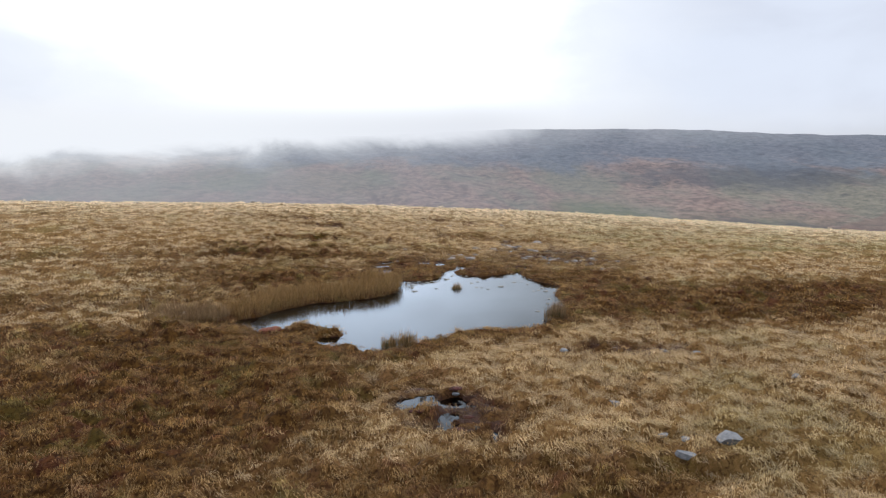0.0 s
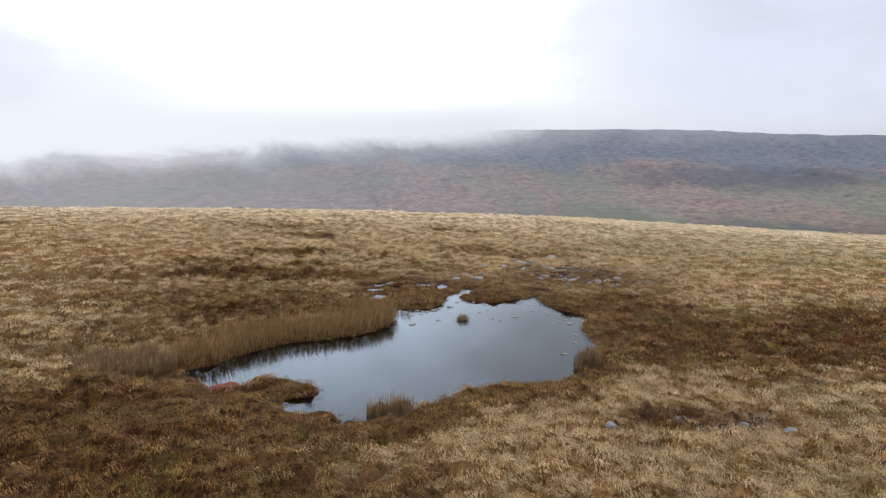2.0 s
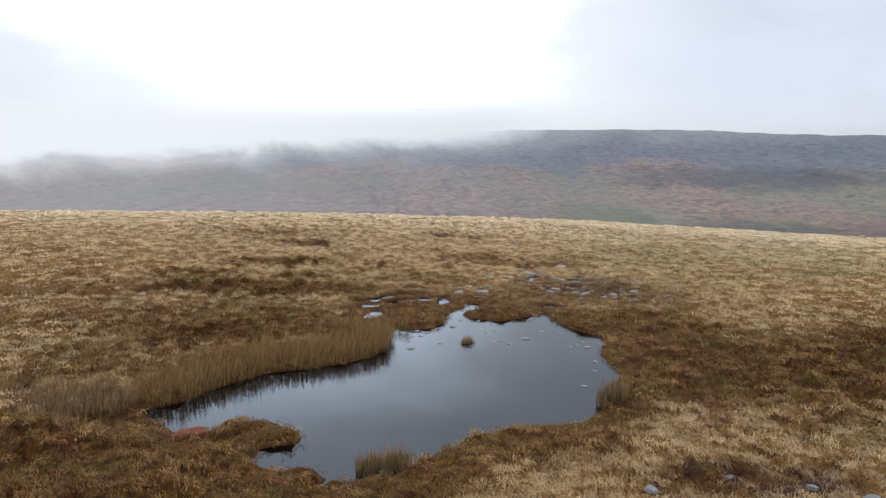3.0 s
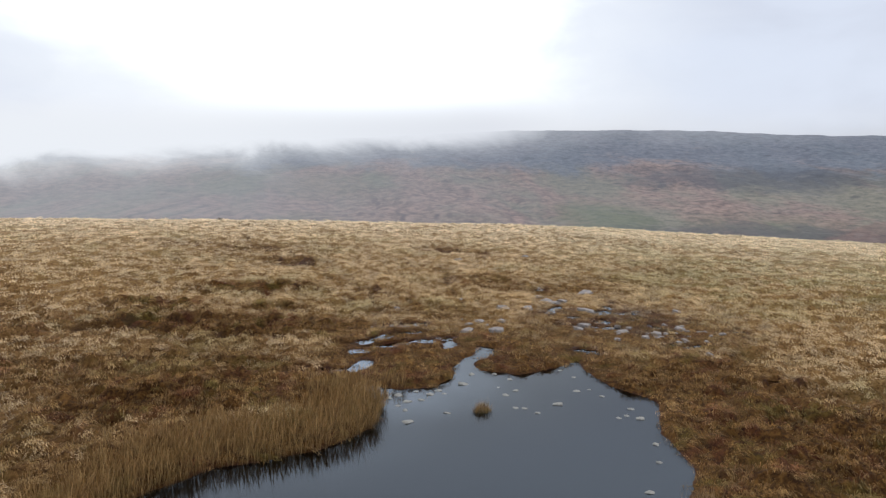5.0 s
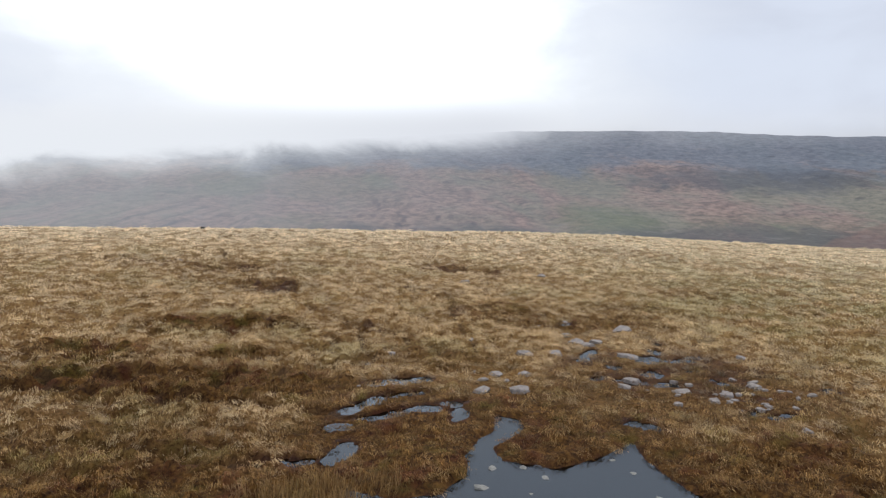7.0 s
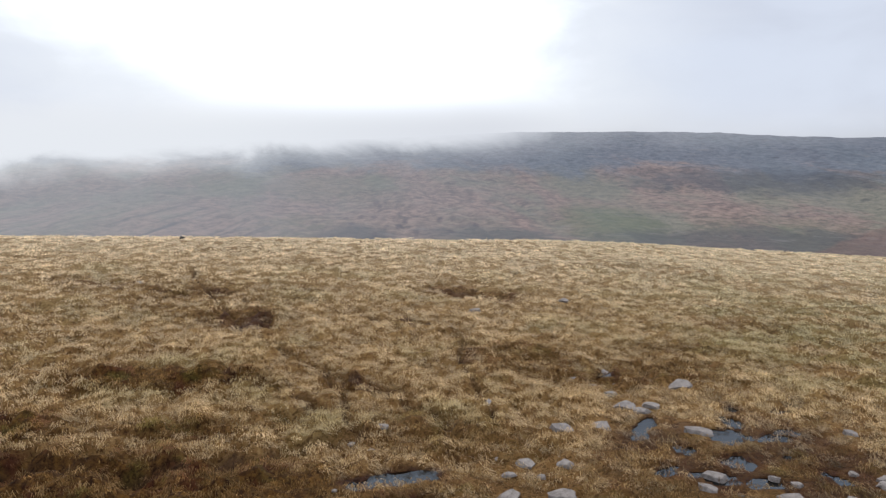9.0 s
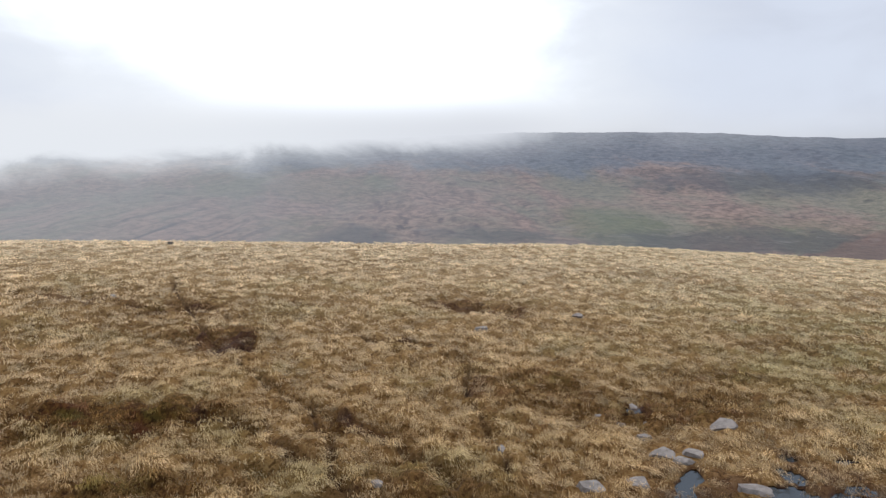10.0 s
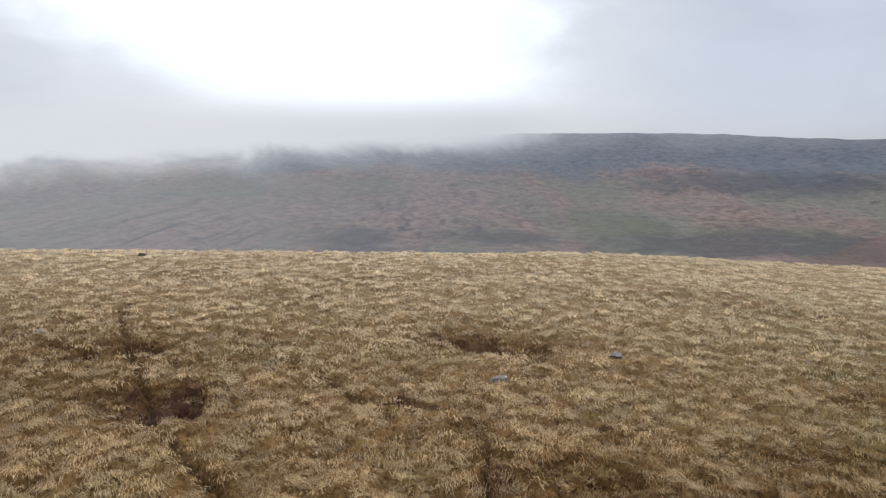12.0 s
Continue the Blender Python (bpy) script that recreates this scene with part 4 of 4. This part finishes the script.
def build_grass():
    n = 578000
    x, y = rng.uniform(-110, 110, n), rng.uniform(13, 150, n)
    far = np.maximum(np.maximum(15.0, np.abs(x) / 0.62), y - 47)
    keep = rng.uniform(0, 1, n) < (15.0 / far) ** 1.68
    keep &= np.abs(x) < 0.70 * (y - 2) + 4
    x, y, far = x[keep], y[keep], far[keep]
    # the moor goes on to the sides and behind, in coarser tufts
    sx, sy = rng.uniform(-75, 75, 26000), rng.uniform(-25, 150, 26000)
    side = (np.abs(sx) >= 0.70 * (sy - 2) + 4) | (sy < 13)
    x, y, far = np.concatenate([x, sx[side]]), np.concatenate([y, sy[side]]), np.concatenate([far, np.full(side.sum(), 60.0)])
    z, sedge, peat, way, d, pool = relief(x, y)
    ok = (d > 0.03) & (pool < -0.05) & (rng.uniform(0, 1, len(x)) > 0.42 * peat) & (rng.uniform(-1.1, 0.9, len(x)) < 0.62 + 0.7 * tussocks(x, y) + 0.55 * smooth(y, 52, 90) - sedge * (y < 64) * (0.2 - 0.9 * fbm(x * 0.75, y * 1.3, 0.8, 84, 2))) & (way < 0.04 + 0.25 * rng.uniform(0, 1, len(x)) ** 3)
    for cx, cy, rx, ry, turn in FOOTPRINTS:
        ok &= oval(x, y - 0.1, cx, cy, 0.8 * rx + 0.08, 0.8 * ry + 0.14, turn) > 1
    x, y, z, far, sedge, peat, way, d = (a[ok] for a in (x, y, z, far, sedge, peat, way, d))
    low = 0.65 + 0.35 * smooth(d, 0.0, 1.2)            # shorter at the water's edge
    size = (far / 15.0) ** 0.5
    wind = 0.6 + 1.3 * fbm(x, y, 5.0, 91, 3)
    # painted light on crowns and shade in hollows, with chance between tufts
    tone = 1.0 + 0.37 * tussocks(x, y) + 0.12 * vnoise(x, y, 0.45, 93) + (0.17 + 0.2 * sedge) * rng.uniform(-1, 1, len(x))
    tone *= 0.94 + 0.15 * (1 - sedge) * smooth(y, 42, 58) + 0.20 * smooth(y, 64, 95)         # light on the far brow painted as a paler tone
    # stems hang outward over the sides of their tussock
    slope = np.stack([tussocks(x - 0.12, y) - tussocks(x + 0.12, y), tussocks(x, y - 0.12) - tussocks(x, y + 0.12)], 1)
    slope /= np.maximum(0.35, np.linalg.norm(slope, axis=1))[:, None]
    brown = np.clip(sedge + rng.uniform(-0.28, 0.28, len(x)) + 0.2 * sedge * (1 - sedge) * tussocks(x, y), 0, 1)
    for name, sel, per, mat, tall, long, wide, label in (
            ("straw_grass", brown < 0.5, 26, M_BLADE, 0.12, 0.145, 0.0155, "pale straw-coloured tussock grass combed by the wind"),
            ("brown_sedge", brown >= 0.5, 22, M_SEDGE, 0.14, 0.13, 0.018, "short brown sedge, moss and heather tufts")):
        some = np.flatnonzero(sel)
        k = np.repeat(some, np.where(far[some] < 27, per, per - 7))
        m = len(k)
        a = rng.uniform(0, math.tau, m)
        s = np.minimum(size[k], 1.4) * rng.uniform(0.7, 1.3, m)
        reach = np.stack([np.cos(a), np.sin(a)], 1) * (long * rng.uniform(0.2, 1.0, m) * s)[:, None]
        reach += np.stack([np.cos(wind[k]), -np.sin(wind[k])], 1) * (long * 0.6 * s * rng.uniform(0.3, 1.3, m))[:, None]
        reach += slope[k] * (long * 0.75 * s)[:, None]
        rise = tall * np.minimum(s, 1.1) * rng.uniform(0.5, 1.1, m)
        upright = rng.uniform(0, 1, m) < (0.16 if name == "straw_grass" else 0.05)      # last year's seed stalks
        rise *= low[k]
        reach[upright] *= 0.4
        rise[upright] *= 1.7
        base = np.stack([x[k], y[k], z[k]], 1)
        base[:, :2] += rng.normal(0, 0.10, (m, 2)) * size[k][:, None]
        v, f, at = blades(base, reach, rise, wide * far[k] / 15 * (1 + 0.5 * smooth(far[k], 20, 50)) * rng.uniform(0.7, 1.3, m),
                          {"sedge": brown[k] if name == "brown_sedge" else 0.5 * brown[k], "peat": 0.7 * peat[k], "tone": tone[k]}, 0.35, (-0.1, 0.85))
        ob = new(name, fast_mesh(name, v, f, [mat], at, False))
        tagged(ob, label, "grass", kind="stuff")


build_grass()


# ---------------------------------------------------------------- reeds and rushes
def reed_mesh(name, x, y, z, tall, mat, width=0.02, sway=0.10, spread=0.5):
    n = len(x)
    base = np.stack([x, y, z], 1)
    a = rng.uniform(0, math.tau, n)
    lean = np.stack([np.cos(a), np.sin(a)], 1) * (tall * rng.uniform(0.05, spread, n))[:, None]
    lean[:, 0] += sway * tall
    v, f, at = blades(base, lean, tall * rng.uniform(0.55, 0.75, n), np.full(n, width), {})
    return fast_mesh(name, v, f, [mat], at, False)


def build_reed_beds():
    n = 46000
    x, y = rng.uniform(-12, -0.8, n), rng.uniform(35, 48, n)
    line = line_distance(x, y, WEST_SHORE[:10])
    d = pond_distance(x, y)
    depth = 2.7 + 1.0 * fbm(x, y, 2.2, 101, 3)
    keep = (d > -0.12) & (x > -9.8) & (line < depth) & (y > 36 + (x + 9) * 0.2) & (y < 46.0 + 0.4 * x + 1.5) & (rng.uniform(0, 1, n) < 0.5 + 0.5 * smooth(depth - line, 0, 1.5))
    x, y, d, line = x[keep], y[keep], d[keep], line[keep]
    z = np.maximum(height_at(x, y), -0.2)
    tall = rng.uniform(0.35, 0.8, len(x)) * (1 - 0.35 * smooth(line, 1.2, 3.4)) * (1 - 0.3 * smooth(-x, 7.5, 10.5)) * (1 + 0.25 * fbm(x, y, 0.8, 103, 2))
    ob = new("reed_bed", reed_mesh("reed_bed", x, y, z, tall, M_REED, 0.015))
    tagged(ob, "dense golden-brown reeds standing along the pond's edge", "reeds", kind="stuff")
    n = 5200
    x, y = rng.uniform(-14, -8.6, n), rng.uniform(34.4, 37.8, n)
    keep = (oval(x, y, -10.9, 35.8, 2.1, 1.0, 5) + 0.3 * fbm(x, y, 1.0, 111, 2) < 1)
    x, y = x[keep], y[keep]
    ob = new("rush_bed", reed_mesh("rush_bed", x, y, height_at(x, y), rng.uniform(0.3, 0.7, len(x)), M_RUSH))
    tagged(ob, "pale dry rushes on the boggy bank beside the pond", "rushes", kind="stuff")


build_reed_beds()


def rush_clump(cx, cy, rx, ry, count, tall, label, mat=None, width=0.014, spread=0.32, dome=0.3):
    root = new("rush_clump")
    root.location = (cx, cy, 0)
    for name, share, high, m in (("dry_tuft", 0.7, 1.0, mat or M_RUSH), ("green_tuft", 0.3, 0.75, M_GREEN)):
        n = int(count * share)
        a, r = rng.uniform(0, math.tau, n), np.sqrt(rng.uniform(0, 1, n))
        x, y = rx * r * np.cos(a), ry * r * np.sin(a)
        z = np.maximum(height_at(cx + x, cy + y), -0.15)
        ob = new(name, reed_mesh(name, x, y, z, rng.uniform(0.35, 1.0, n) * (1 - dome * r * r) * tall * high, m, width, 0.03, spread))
        ob.parent = root
        ob["label"] = "dull green rush stems" if name == "green_tuft" else "dry straw-brown rush stems"
    tagged(root, label, "rushes", group="rush clumps")


rush_clump(-1.35, 31.75, 0.34, 0.3, 380, 0.95, "upright brown rushes at the pond's muddy bank", M_REED)
rush_clump(-0.65, 31.85, 0.45, 0.3, 560, 1.0, "thick clump of upright rushes at the pond's bank", M_REED)
rush_clump(6.35, 36.75, 0.52, 0.45, 700, 1.1, "straw-tipped rush clump growing on the pond's corner", M_RUSH)
rush_clump(1.85, 44.0, 0.3, 0.27, 420, 0.62, "lone orange tuft of rushes standing in open water", M_REED, 0.014, 0.55, 0.4)
rush_clump(0.0, 45.2, 0.1, 0.1, 40, 0.25, "tiny dark rush stub poking out of water", M_REED)


# ---------------------------------------------------------------- moss and bog water
def make_moss_material(name, dark, light):
    m, t, b = material(name)
    co = object_coord(t)
    n1, n2 = noise_tex(t, co, 6, 4, 0.6), noise_tex(t, co, 40, 3, 0.6)
    col = mix(t, ramp(t, n1, 0.35, 0.65), dark, light)
    t.links.new(col, b.inputs["Base Color"])
    b.inputs["Roughness"].default_value = 0.95
    bump(t, n2, 1.0, 0.03, b)
    return m


M_MOSS = make_moss_material("red_moss", (0.10, 0.026, 0.016), (0.19, 0.055, 0.03))
M_MAROON = make_moss_material("maroon_moss", (0.045, 0.014, 0.012), (0.10, 0.03, 0.024))


def moss_cushion(cx, cy, rx, ry, tall, seed, mat=M_MOSS, label="rust-red cushion of bog moss at the pond's edge"):
    bm = bmesh.new()
    bmesh.ops.create_icosphere(bm, subdivisions=3, radius=1.0)
    for v in bm.verts:
        n = noise.fractal(v.co * 2.2 + Vector((seed, 0, 0)), 1.0, 2.0, 4)
        v.co *= 1 + 0.4 * n
        v.co.x *= rx
        v.co.y *= ry
        v.co.z *= tall
    for f in bm.faces:
        f.smooth = True
    ob = part("moss_cushion", bm, mat)
    ob.location = (cx, cy, max(0.02, float(height_at(cx, cy)[0])))
    tagged(ob, label, "moss", group="moss cushions")


moss_cushion(-6.55, 33.85, 0.5, 0.32, 0.2, 1.0)
moss_cushion(-6.95, 33.7, 0.25, 0.2, 0.12, 5.0)
mounds = random.Random(11)
for k in range(6):
    u, v = mounds.uniform(-1, 1), mounds.uniform(-0.9, 0.9)
    moss_cushion(1.5 + 1.2 * u + 0.9 * v, 23.1 - 1.5 * u + 0.7 * v, mounds.uniform(0.1, 0.2), mounds.uniform(0.08, 0.15), mounds.uniform(0.03, 0.06), k * 2.3, M_MAROON,
                 "dark maroon mound of bog moss beside a pool")


def build_bog_water(cx, cy, rx, ry, turn, level):
    bm = bmesh.new()
    bm.faces.new([bm.verts.new((rx * math.cos(math.tau * k / 40), ry * math.sin(math.tau * k / 40), 0)) for k in range(40)])
    ob = part("bog_water", bm, M_POOL)
    ob.matrix_world = pose(cx, cy, level, 0, 0, turn)
    tagged(ob, "shallow water lying between peat and moss in the bog", "water", kind="structure")


build_bog_water(9.6, 55.6, 5.6, 6.4, -20, 0.06)
build_bog_water(*NEAR_BOG, pool_level(0.8, 23.6))
